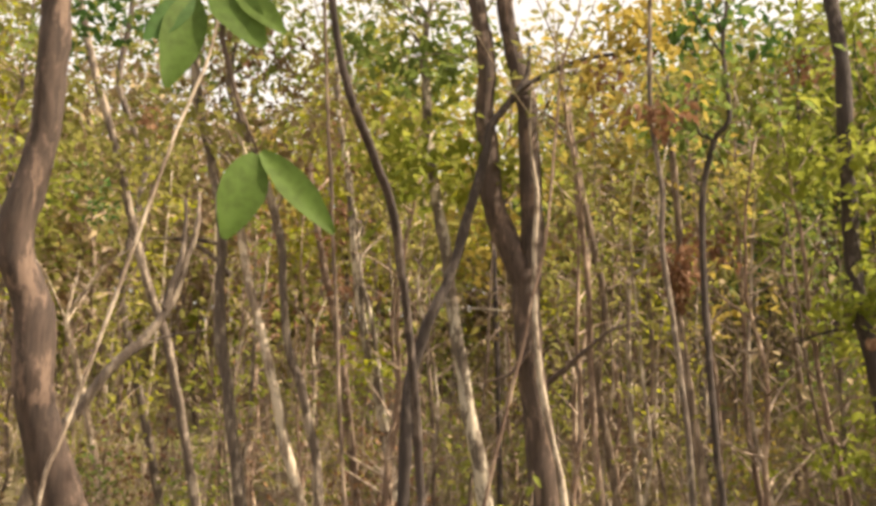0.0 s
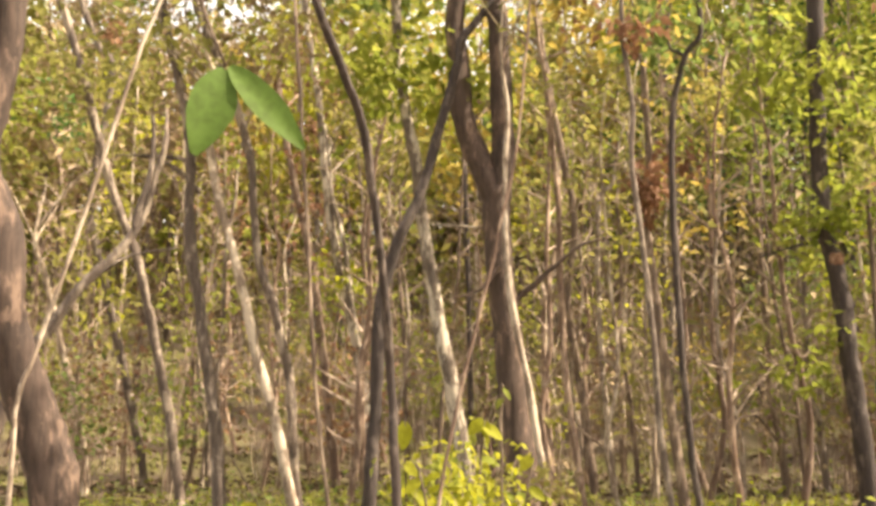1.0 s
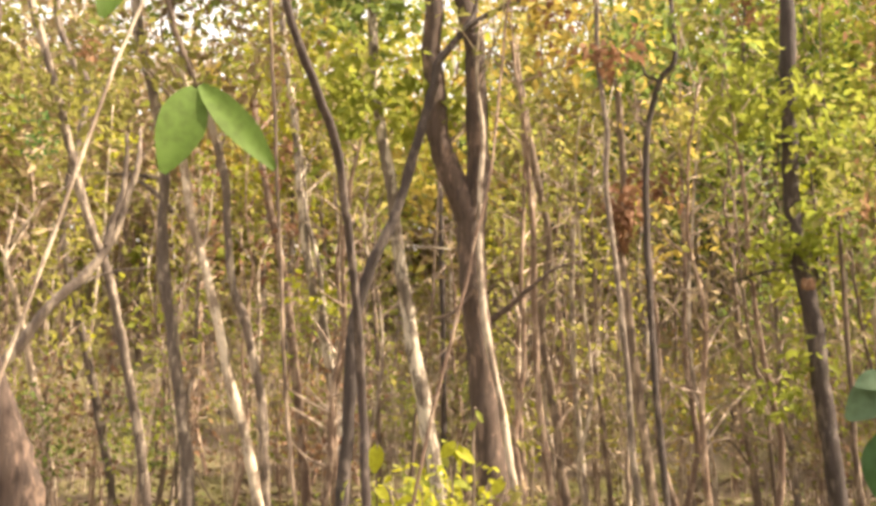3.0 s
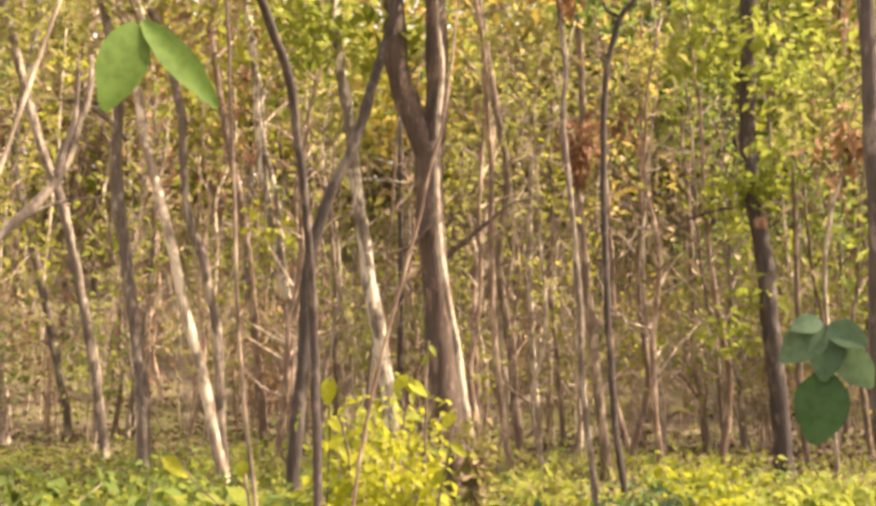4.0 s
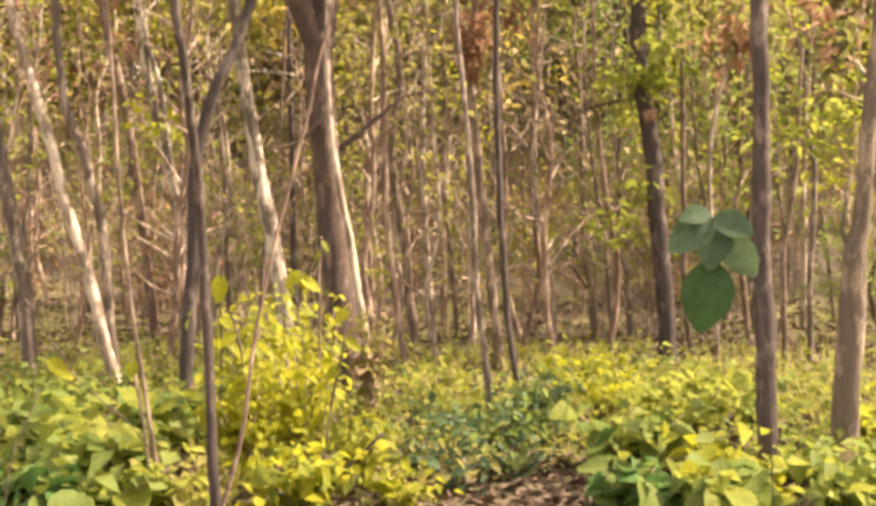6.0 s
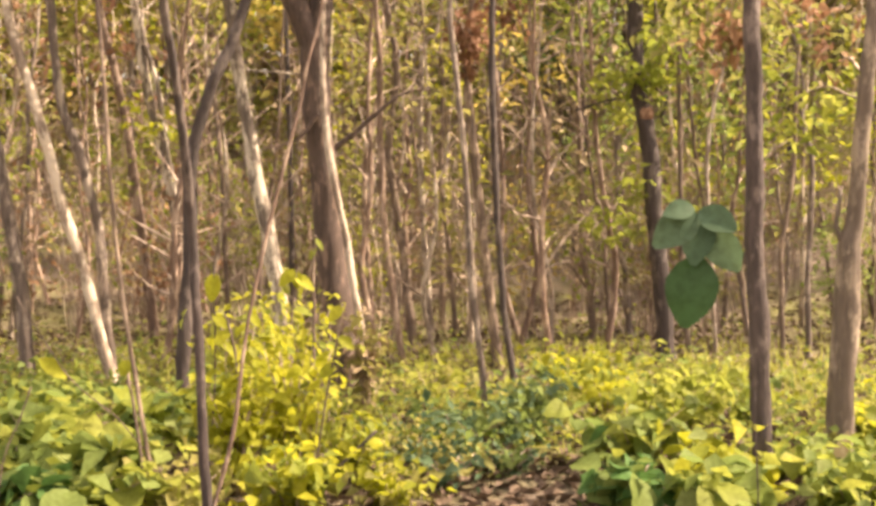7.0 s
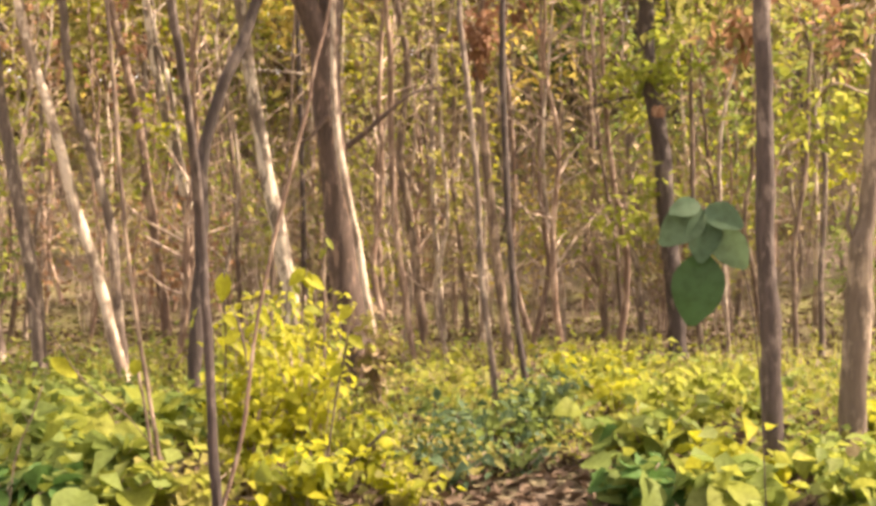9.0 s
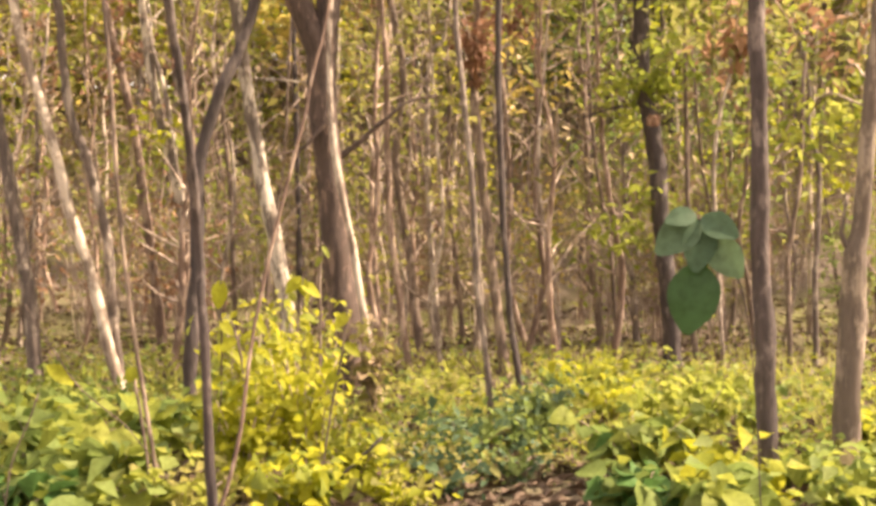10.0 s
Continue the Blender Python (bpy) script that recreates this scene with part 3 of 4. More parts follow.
grow('grey', -8.04, 17.21, 6.0, ((0.00, 0.00, -0.05, 0.077), (0.00, 0.00, 0.34, 0.074), (-0.29, -0.14, 1.93, 0.072), (-0.62, -0.30, 3.38, 0.069), (-0.91, -0.46, 5.03, 0.067), (-0.65, -0.32, 7.28, 0.064), (-0.90, -0.45, 7.89, 0.061), (-1.16, -0.59, 8.73, 0.059), (-1.08, -0.55, 9.73, 0.056)), 'thin grey tree with a curved top', crown="green", sprays=(
    (-1.41, -0.73, 6.57, 'deep', 0.33, 88, 0.15),
    (-0.97, -0.49, 6.10, 'olive', 0.33, 77, 0.14),
    (-2.71, -1.55, 9.42, 'green', 0.44, 88, 0.16),
))
grow('pale', -8.44, 15.90, 4.5, ((0.00, 0.00, -0.05, 0.082), (0.00, 0.00, 0.39, 0.075), (-0.16, -0.09, 1.38, 0.068), (-0.40, -0.22, 2.45, 0.061), (-0.63, -0.35, 3.53, 0.053)), 'thin pale leaning sapling beside an old tree', leaves=8, sides=7)
grow('grey', -5.01, 7.48, 2.0, ((0.00, 0.00, -0.05, 0.058), (0.00, 0.00, 0.77, 0.054), (0.26, 0.17, 1.85, 0.051), (0.45, 0.28, 2.19, 0.047), (0.64, 0.39, 2.53, 0.043), (0.89, 0.53, 2.82, 0.039), (1.05, 0.61, 3.11, 0.035), (1.18, 0.67, 3.60, 0.032)), 'bare pale dead tree leaning low among stems', leaves=0, sides=8, name="dead_tree", limbs=(
    ((1.02, 0.59, 3.06, 0.036), (1.13, 0.64, 3.59, 0.025), (1.13, 0.64, 4.03, 0.015)),
    ((0.64, 0.39, 2.53, 0.019), (0.97, 0.57, 2.80, 0.013), (1.33, 0.74, 2.89, 0.007)),
))
grow('pale', -3.49, 5.48, 4.0, ((0.00, 0.00, -0.05, 0.016), (0.00, 0.00, 1.53, 0.015), (0.08, 0.05, 1.88, 0.014), (0.16, 0.10, 2.20, 0.014), (0.25, 0.15, 2.57, 0.013), (0.39, 0.23, 3.13, 0.012), (0.54, 0.31, 3.72, 0.012), (0.74, 0.41, 4.42, 0.011), (0.76, 0.41, 4.73, 0.011)), 'long straight pale stick leaning across the stems', leaves=0, sides=6, name="leaning_stem")
grow('red', -1.21, 5.47, 4.0, ((0.00, 0.00, -0.05, 0.014), (0.04, 0.01, 0.30, 0.013), (0.14, 0.03, 0.68, 0.012), (0.21, 0.04, 1.18, 0.011), (0.34, 0.07, 1.77, 0.011), (0.48, 0.08, 2.34, 0.010), (0.54, 0.09, 2.63, 0.009), (0.64, 0.10, 3.08, 0.008), (0.75, 0.11, 4.02, 0.008)), 'thin pale bare stem leaning past a forked tree', leaves=0, sides=6, name="leaning_stem")
grow('brown', 2.70, 17.24, 4.5, ((0.00, 0.00, -0.05, 0.066), (-0.06, 0.01, 0.76, 0.060), (-0.16, 0.02, 1.41, 0.054), (-0.20, 0.03, 2.80, 0.048), (-0.28, 0.04, 4.66, 0.042)), 'thin brown sapling with an arching twig', leaves=14, sides=6, crown="lime", limbs=(
    ((-0.11, 0.02, 0.85, 0.028), (-0.40, 0.06, 1.23, 0.019), (-0.76, 0.10, 1.37, 0.009)),
), sprays=(
    (-1.22, 0.15, 1.80, 'lime', 0.27, 65, 0.16),
    (-0.20, 0.03, 2.53, 'olive', 0.33, 66, 0.13),
))
grow('grey', 3.29, 17.17, 4.0, ((0.00, 0.00, -0.05, 0.061), (-0.08, 0.02, 1.13, 0.053), (-0.18, 0.03, 1.68, 0.046), (-0.20, 0.04, 3.25, 0.038)), 'thin grey stem among bushes', leaves=10, sides=6, crown="lime")
grow('pale', 3.84, 13.99, 4.5, ((0.00, 0.00, -0.05, 0.035), (-0.04, 0.01, 0.92, 0.033), (-0.09, 0.02, 2.57, 0.030), (-0.01, 0.00, 3.47, 0.027)), 'very thin pale straight stem', leaves=10, sides=6)
grow('brown', 3.51, 14.02, 4.5, ((0.00, 0.00, -0.05, 0.047), (-0.08, 0.02, 0.62, 0.042), (-0.13, 0.03, 2.20, 0.036), (-0.14, 0.04, 3.94, 0.031)), 'thin brown straight sapling', leaves=12, sides=6, crown="lime")
grow('grey', 5.04, 13.88, 4.5, ((0.00, 0.00, -0.05, 0.040), (0.01, -0.00, 1.21, 0.036), (0.06, -0.02, 2.55, 0.032), (-0.06, 0.02, 3.22, 0.028)), 'thin grey stem with a bent tip', leaves=10, sides=6)
grow('brown', 4.52, 13.32, 4.5, ((0.00, 0.00, -0.05, 0.038), (-0.02, 0.01, 1.45, 0.034), (0.11, -0.04, 2.52, 0.030), (0.15, -0.05, 3.58, 0.027)), 'slim brown stem leaning slightly', leaves=10, sides=6, crown="lime")
grow('brown', 0.41, 17.50, 4.5, ((0.00, 0.00, -0.05, 0.052), (-0.10, 0.00, 1.62, 0.047), (-0.21, 0.00, 2.75, 0.042), (-0.17, 0.00, 4.25, 0.038)), 'slim brown sapling in the wood', leaves=10, sides=6)
grow('dark', -2.37, 17.81, 4.5, ((0.00, 0.00, -0.05, 0.063), (-0.03, -0.00, 2.90, 0.056), (-0.06, -0.01, 4.33, 0.050), (-0.09, -0.01, 5.76, 0.044)), 'slim dark sapling behind a forked tree', leaves=12, sides=6, crown="lime")
grow('brown', -3.34, 16.98, 4.5, ((0.00, 0.00, -0.05, 0.051), (-0.05, -0.01, 2.58, 0.044), (-0.16, -0.03, 3.94, 0.037)), 'slim brown sapling behind yellow bushes', leaves=10, sides=6)
grow('red', -0.90, 16.04, 4.5, ((0.00, 0.00, -0.05, 0.052), (-0.08, -0.00, 1.56, 0.045), (-0.09, -0.01, 2.85, 0.037), (0.14, 0.01, 4.05, 0.030)), 'slim reddish crooked sapling', leaves=6, sides=6)

BARK["scar"] = bark_material("peeled_orange_bark", (0.10, 0.055, 0.04), (0.25, 0.13, 0.085), (0.34, 0.22, 0.16), 0.05, 0.4)


def peeled_patch(parent, x, y, z, radius, height):
    """A torn, curved patch of bare orange wood on the near side of a trunk."""
    rng = np.random.default_rng(17)
    verts, rows, cols = [], 7, 9
    for i in range(rows):
        for j in range(cols):
            a = radians(-90 + (j / (cols - 1) - 0.5) * 120 * (0.75 + 0.25 * math.sin(math.pi * i / (rows - 1))))
            r = radius * (1.0 if 0 < j < cols - 1 and 0 < i < rows - 1 else 0.86)
            verts.append((x + r * math.cos(a), y + r * math.sin(a), z + (i / (rows - 1) - 0.5) * height + rng.normal(0, 0.012)))
    faces = [(i * cols + j, i * cols + j + 1, (i + 1) * cols + j + 1, (i + 1) * cols + j) for i in range(rows - 1) for j in range(cols - 1)]
    return piece("peeled_patch", mesh_of("peeled_patch", verts, faces, BARK["scar"], True), parent, "orange peeled bark")


peeled_patch(scarred, -0.26, 0.06, 3.32, 0.135, 0.15)

# ---- the wood behind ----


def bent(rng, height, radius, wobble):
    k, x, y = [], 0.0, 0.0
    n = 6
    for i in range(n + 1):
        s = i / n
        k.append((x, y, height * s - 0.05, radius * (1.15 - 0.85 * s)))
        x += rng.normal(0, wobble)
        y += rng.normal(0, wobble)
    return k


def sapling(seed, height, radius, bark, kind, clumps, per, low, name="sapling", label="", reach=1.0, spread=0.24, size=0.17):
    """A thin tree of the wood: a crooked stem, fine branches, and leaves in loose clumps at their ends."""
    rng = np.random.default_rng(seed)
    t = thing(name, 0, 0, 0, label, "tree", "thin trees of the wood")
    v, f, p = tube(bent(rng, height, radius, 0.13), 6, 0.22, 0.06, seed, 0.01)
    piece("trunk", mesh_of("trunk", v, f, BARK[bark], True), t)
    tips, twigs = [], []
    for i in range(clumps):
        root = p[int(len(p) * (low + (0.98 - low) * (i + rng.uniform(0, 1)) / clumps)) % len(p)]
        a = rng.uniform(0, 6.28)
        out = np.array([math.cos(a), math.sin(a), rng.uniform(0.3, 1.0)]) * rng.uniform(0.35, 1.0) * reach
        k = [(*root[:3], root[3] * 0.5 + 0.003), (*(root[:3] + out * 0.5 + rng.normal(0, 0.06, 3)), root[3] * 0.3 + 0.003), (*(root[:3] + out), 0.003)]
        v, f, q = tube(k, 4, 0.2, 0.0, seed + i)
        twigs.append((v, f))
        tips.append(root[:3] + out)
    me = mesh_of("branchwork", *joined(twigs), BARK["twig"])
    tagged(piece("branchwork", me, t), kind="stuff")
    if per:
        piece("crown", foliage("crown", tips, spread, per, size, kind, seed), t)
    return t


def thicket(seed, height, stems, bark, kind, per, size, label):
    """A many-stemmed brush plant of the wood, twiggy and loosely leaved."""
    rng = np.random.default_rng(seed)
    t = thing("brush", 0, 0, 0, label, "brush", "brush of the wood")
    twigs, tips = [], []
    for i in range(stems):
        a, h = rng.uniform(0, 6.28), height * rng.uniform(0.5, 1.05)
        out = h * rng.uniform(0.08, 0.34)
        foot = rng.normal(0, 0.12, 2)
        k = [(*foot, -0.05, 0.013), (foot[0] + out * 0.3 * math.cos(a), foot[1] + out * 0.3 * math.sin(a), h * 0.5, 0.009), (foot[0] + out * math.cos(a), foot[1] + out * math.sin(a), h, 0.004)]
        v, f, p = tube(k, 4, 0.25, 0.0, seed + i, 0.012)
        piece("stem", mesh_of("stem", v, f, BARK[bark]), t)
        for j in range(9):
            root = p[int(len(p) * rng.uniform(0.25, 0.95))]
            b = rng.uniform(0, 6.28)
            d = np.array([math.cos(b), math.sin(b), rng.uniform(0.4, 1.4)]) * rng.uniform(0.15, 0.5)
            v, f, _ = tube([(*root[:3], 0.006), (*(root[:3] + d * 0.6 + rng.normal(0, 0.03, 3)), 0.004), (*(root[:3] + d), 0.002)], 3, 0.3, 0.0, seed + j)
            twigs.append((v, f))
            tips.append(root[:3] + d)
    tagged(piece("twigwork", mesh_of("twigwork", *joined(twigs), BARK["twig"]), t), kind="stuff")
    if per:
        piece("foliage", foliage("foliage", tips, 0.15, per, size, kind, seed, 0.55, 0.4), t)
    return t


def planted(made, rng, n, near, far, power, a0, a1, weight, tilt=2.5, keep=lambda az, d: True):
    """Copies of the made plants over a sector of the wood, of the kinds that weight(az) favours."""
    used = set()
    while n > 0:
        az = rng.uniform(a0, a1)
        d = near + (far - near) * rng.uniform(0, 1) ** power
        if not keep(az, d):
            continue
        n -= 1
        x, y = d * math.sin(radians(az)), d * math.cos(radians(az))
        w = np.array(weight(az), float)
        i = int(rng.choice(len(made), p=w / w.sum()))
        m = pose(x, y, rise_at(x, y), rng.normal(0, tilt), rng.normal(0, tilt), rng.uniform(0, 360))
        if i in used:
            copy_thing(made[i], m)
        else:
            made[i].matrix_basis = m
            used.add(i)
    for i, ob in enumerate(made):
        if i not in used:
            ob.location = (-4 + 1.3 * i, 38, rise_at(-4 + 1.3 * i, 38))


def plant_wood():
    rng = np.random.default_rng(5)
    kinds = (
        ("grey", "lime", 10, 28, 0.25, "thin grey sapling with bright yellow-green leaves"),
        ("brown", "olive", 11, 26, 0.25, "thin brown sapling with olive foliage"),
        ("grey", "green", 12, 30, 0.35, "slender sapling with green foliage"),
        ("pale", "yellow", 9, 26, 0.30, "pale slender sapling with yellowing leaves"),
        ("brown", "amber", 9, 26, 0.40, "thin sapling with amber autumn leaves"),
        ("red", "rust", 12, 14, 0.45, "reddish sapling with a few dry rust leaves"),
        ("red", "olive", 22, 0, 0.15, "bare reddish-brown sapling with fine twigs"),
        ("dark", "lime", 11, 28, 0.25, "dark slender sapling with fresh lime leaves"),
        ("pale", "olive", 20, 5, 0.15, "pale bare stem with a few olive leaves"),
        ("brown", "dry", 14, 8, 0.2, "thin brown stem with withered leaves"),
    )
    made = []
    for i, (bark, kind, clumps, per, low, label) in enumerate(kinds):
        for j in range(2):
            made.append(sapling(100 + i * 7 + j, rng.uniform(5.0, 8.5), rng.uniform(0.025, 0.05), bark, kind, clumps, per, low, label=label))
    left, right = np.repeat((1.5, 1.5, 0.4, 1, 1, 4, 11, 0.7, 9, 7), 2), np.repeat((3, 3, 1.2, 2.5, 1.5, 2, 9, 2, 8, 5), 2)
    planted(made, rng, 195, 17.6, 46, 1.1, -41, 33, lambda az: right if az > 2 else left)
    bare = [made[i] for i in (12, 13, 16, 17, 18)]
    for n in range(16):
        d, az = rng.uniform(13.2, 17.4), radians(rng.uniform(-21, 20))
        x, y = d * math.sin(az), d * math.cos(az)
        copy_thing(bare[n % 5], pose(x, y, rise_at(x, y), rng.normal(0, 3), rng.normal(0, 3), rng.uniform(0, 360)))
    # taller, fuller trees that close the view above
    kinds = (
        ("dark", "lime", "tall tree with a full yellow-green crown"),
        ("grey", "olive", "tall grey tree with a full olive crown"),
        ("dark", "deep", "tall dark tree with a full green crown"),
        ("brown", "amber", "tall tree with a turning amber crown"),
        ("grey", "yellow", "tall grey tree with a yellowing crown"),
        ("brown", "dry", "tall tree with a crown of withered leaves"),
    )
    made = []
    for i, (bark, kind, label) in enumerate(kinds):
        for j in range(2):
            made.append(sapling(300 + i * 5 + j, rng.uniform(10.5, 13.5), rng.uniform(0.07, 0.11), bark, kind, 44, 22 if kind != "dry" else 15, 0.42, "tree", label, 1.7, 0.42, 0.32))
    west, mid, east = np.repeat((2, 3, 0.3, 2, 2, 4), 2), np.repeat((4, 4, 0.3, 3, 3, 3), 2), np.repeat((6, 3, 2.5, 1.5, 2, 0.7), 2)
    planted(made, rng, 70, 26, 46, 1.0, -40, 33, lambda az: east if az > 4 else mid if az > -12 else west, 1.5, lambda az, d: az > 3 or rng.uniform() < 0.75)


def plant_brush():
    rng = np.random.default_rng(8)
    made = []
    for i, (bark, kind, per, size, label) in enumerate((
        ("twig", "lime", 5, 0.12, "twiggy brush with bright yellow-green leaves"),
        ("red", "dry", 3, 0.12, "reddish-brown dry brush with withered leaves"),
        ("twig", "yellow", 5, 0.12, "brush with yellow leaves"),
        ("red", "rust", 3, 0.13, "dead brush with rust-coloured leaves"),
        ("pale", "olive", 3, 0.11, "pale twiggy brush with olive leaves"),
        ("twig", "amber", 4, 0.12, "brush with amber leaves"),
        ("brown", "green", 6, 0.12, "leafy brush with green foliage"),
    )):
        for j in range(2):
            made.append(thicket(500 + i * 9 + j, rng.uniform(2.0, 4.2), 6, bark, kind, per, size, label))
    west, east = np.repeat((3, 6, 2, 2, 9, 2, 1), 2), np.repeat((6, 4, 3, 1.5, 9, 2, 2), 2)
    # withered, rust-red brush behind the old tree
    for x, y in ((-7.3, 18.6), (-6.6, 19.4), (-9.0, 16.8), (-8.5, 17.6), (-5.3, 19.0)):
        copy_thing(made[6], pose(x, y, rise_at(x, y), 0, 0, x * 70) @ Matrix.Scale(1.0, 4))
    planted(made, rng, 270, 16.5, 46, 1.0, -40, 32, lambda az: east if az > 3 else west, 3.0)


plant_wood()
plant_brush()


def far_woods():
    """The closed wood on the hill, past where single trees can be told apart."""
    rng = np.random.default_rng(11)
    stems, groups = [], {"olive": [], "lime": [], "green": [], "dry": [], "amber": []}
    for n in range(620):
        az = radians(rng.uniform(-46, 38))
        d = rng.uniform(42, 78)
        x, y = d * math.sin(az), d * math.cos(az)
        z = rise_at(x, y)
        h = rng.uniform(5, 9) * (1.2 if az > -0.25 else 1.45) + max(0, az + 0.1) * 10
        if n % 2:
            stems.append(tube([(x, y, z - 0.1, 0.10), (x + rng.normal(0, 0.3), y, z + h * 0.5, 0.07), (x + rng.normal(0, 0.5), y, z + h, 0.03)], 5, 1.0)[:2])
        kind = rng.choice(["olive", "lime", "green", "dry", "amber"], p=(0.38, 0.26, 0.08, 0.14, 0.14) if az > -0.1 else (0.36, 0.12, 0.06, 0.30, 0.16))
        for i in range(10):
            groups[str(kind)].append((x + rng.normal(0, 1.3), y + rng.normal(0, 1.3), z + h * rng.uniform(0.10, 1.05) ** 0.8))
    ob = new("far_trunks", mesh_of("far_trunks", *joined(stems), BARK["red"]))
    tagged(ob, "distant brown tree trunks on the wooded hill", "far wood", kind="stuff")
    for i, (kind, centres) in enumerate(groups.items()):
        ob = new("far_foliage", foliage("far_foliage", centres, 0.75, 13, 0.60, kind, 40 + i, 0.6))
        tagged(ob, "distant %s foliage of the wooded hill" % {"dry": "brown"}.get(kind, kind), "far wood", kind="stuff")


far_woods()

# ---- undergrowth ----


def scatter(rng, n, near, far, a0, a1, power=1.0):
    az = np.radians(rng.uniform(a0, a1, n))
    d = near + (far - near) * rng.uniform(0, 1, n) ** power
    x, y = d * np.sin(az), d * np.cos(az)
    z = np.array([rise_at(p, q) for p, q in zip(x, y)])
    return np.stack([x, y, z], 1)


def undergrowth():
    rng = np.random.default_rng(21)
    at = scatter(rng, 20000, 4.8, 24.0, -33, 29, 1.3)
    at[:, 2] += 0.012 + 0.03 * rng.uniform(0, 1, len(at)) ** 2
    way = rng.normal(0, 1, at.shape) * (1, 1, 0.25)
    up = rng.normal(0, 0.35, at.shape) + (0, 0, 1)
    ob = new("leaf_litter", leaf_batch("leaf_litter", at, way, up, rng.uniform(0.07, 0.17, len(at)), 0.5, LEAF["litter"], 0.3, 0.3))
    tagged(ob, "scattered dry brown fallen leaves on the ground", "leaf litter", kind="stuff")
    for kind, n, h, size, seed, span in (("lime", 12500, 0.27, 0.085, 1, (-33, 29)), ("olive", 17000, 0.24, 0.08, 2, (-33, 29)), ("yellow", 2600, 0.27, 0.08, 3, (-4, 29)), ("green", 12000, 0.25, 0.09, 4, (-33, 29))):
        rng = np.random.default_rng(30 + seed)
        at = scatter(rng, n, 7.6, 23.0, *span, 0.8)
        keep = np.array([noise.noise((p[0] * 0.7 + seed * 9, p[1] * 0.5, 0)) + 0.25 * noise.noise((p[0] * 3, p[1] * 3, seed)) > -0.20 for p in at])
        d = np.hypot(at[:, 0], at[:, 1])
        edge = np.where(at[:, 0] < -1.5, 14.5, 12.2)
        thin = np.clip(1 - (d - edge) / 3.0, 0.10, 1)
        at = at[keep & (rng.uniform(0, 1, len(at)) < thin)]
        at[:, 2] += h * rng.uniform(0.1, 1, len(at)) ** 1.3
        way = rng.normal(0, 1, at.shape) * (1, 1, 0.5)
        up = rng.normal(0, 0.5, at.shape) + (0, 0, 1)
        ob = new("herbs", leaf_batch("herbs", at, way, up, size * rng.uniform(0.6, 1.5, len(at)), 0.55, LEAF[kind]))
        tagged(ob, "low %s herbs covering the forest floor" % {"lime": "yellow-green"}.get(kind, kind), "undergrowth", kind="stuff")
    rng = np.random.default_rng(50)
    at = scatter(rng, 5000, 7.5, 16.0, -33, 29)
    at = at[[noise.noise((p[0] * 0.6, p[1] * 0.6, 5)) > -0.05 for p in at]]
    way = rng.normal(0, 0.35, at.shape) + (0, 0, 1)
    up = rng.normal(0, 1, at.shape)
    ob = new("grass", leaf_batch("grass", at, way, up, rng.uniform(0.15, 0.42, len(at)), 0.045, LEAF["grass"], 0.2, 0.35))
    tagged(ob, "thin dry yellow-green grass blades", "grass", kind="stuff")


undergrowth()

# ---- shrubs in front ----


def shrub(x, y, height, radius, stems, per, size, kinds, label, seed, ratio=0.85, name="shrub", droop=0.3, fine=5):
    """A bush: stems from one root, broad leaves along them, each leaf a piece of its own."""
    rng = np.random.default_rng(seed)
    z0 = rise_at(x, y)
    t = thing(name, x, y, z0, label, "shrub", "shrubs at the wood's edge")
    size *= 0.92
    small = []
    shapes = [broad_leaf("leaf", LEAF[k], size * s, size * s * ratio, droop * (0.6 + 0.5 * i), 0.12, seed + i) for k in kinds for i, s in enumerate((0.7, 0.92, 1.1))]
    for i in range(stems):
        a = 6.28 * i / stems + rng.uniform(-0.5, 0.5)
        h = height * rng.uniform(0.6, 1.05)
        out = radius * rng.uniform(0.25, 1.0)
        k = [(0.03 * math.cos(a), 0.03 * math.sin(a), -0.03, 0.008), (out * 0.35 * math.cos(a), out * 0.35 * math.sin(a), h * 0.5, 0.006), (out * math.cos(a), out * math.sin(a), h, 0.003)]
        v, f, p = tube(k, 5, 0.12, 0.0, seed + i, 0.004)
        piece("stem", mesh_of("stem", v, f, BARK["twig"], True), t)
        small += [p[int(len(p) * s)][:3] for s in (0.45, 0.6, 0.75, 0.88, 0.97)]
        for j in range(per * 3 // 4):
            q = p[min(len(p) - 1, int(len(p) * (0.30 + 0.70 * (j + rng.uniform(0, 1)) / (per * 0.75))))]
            b = rng.uniform(0, 6.28)
            way = (math.cos(b), math.sin(b), rng.uniform(-0.8, 0.5))
            ob = piece("leaf", shapes[int(rng.integers(len(shapes)))], t)
            ob.matrix_basis = Matrix.Translation(Vector(q[:3])) @ to_basis(way, (rng.normal(0, 0.6), rng.normal(0, 0.6), 1))
    for i, kind in enumerate(kinds):
        me = foliage("foliage", small[i :: len(kinds)], 0.11, fine, size * 0.66, kind, seed + i, ratio * 0.8, 0.5)
        tagged(piece("foliage", me, t), kind="stuff")
    return t


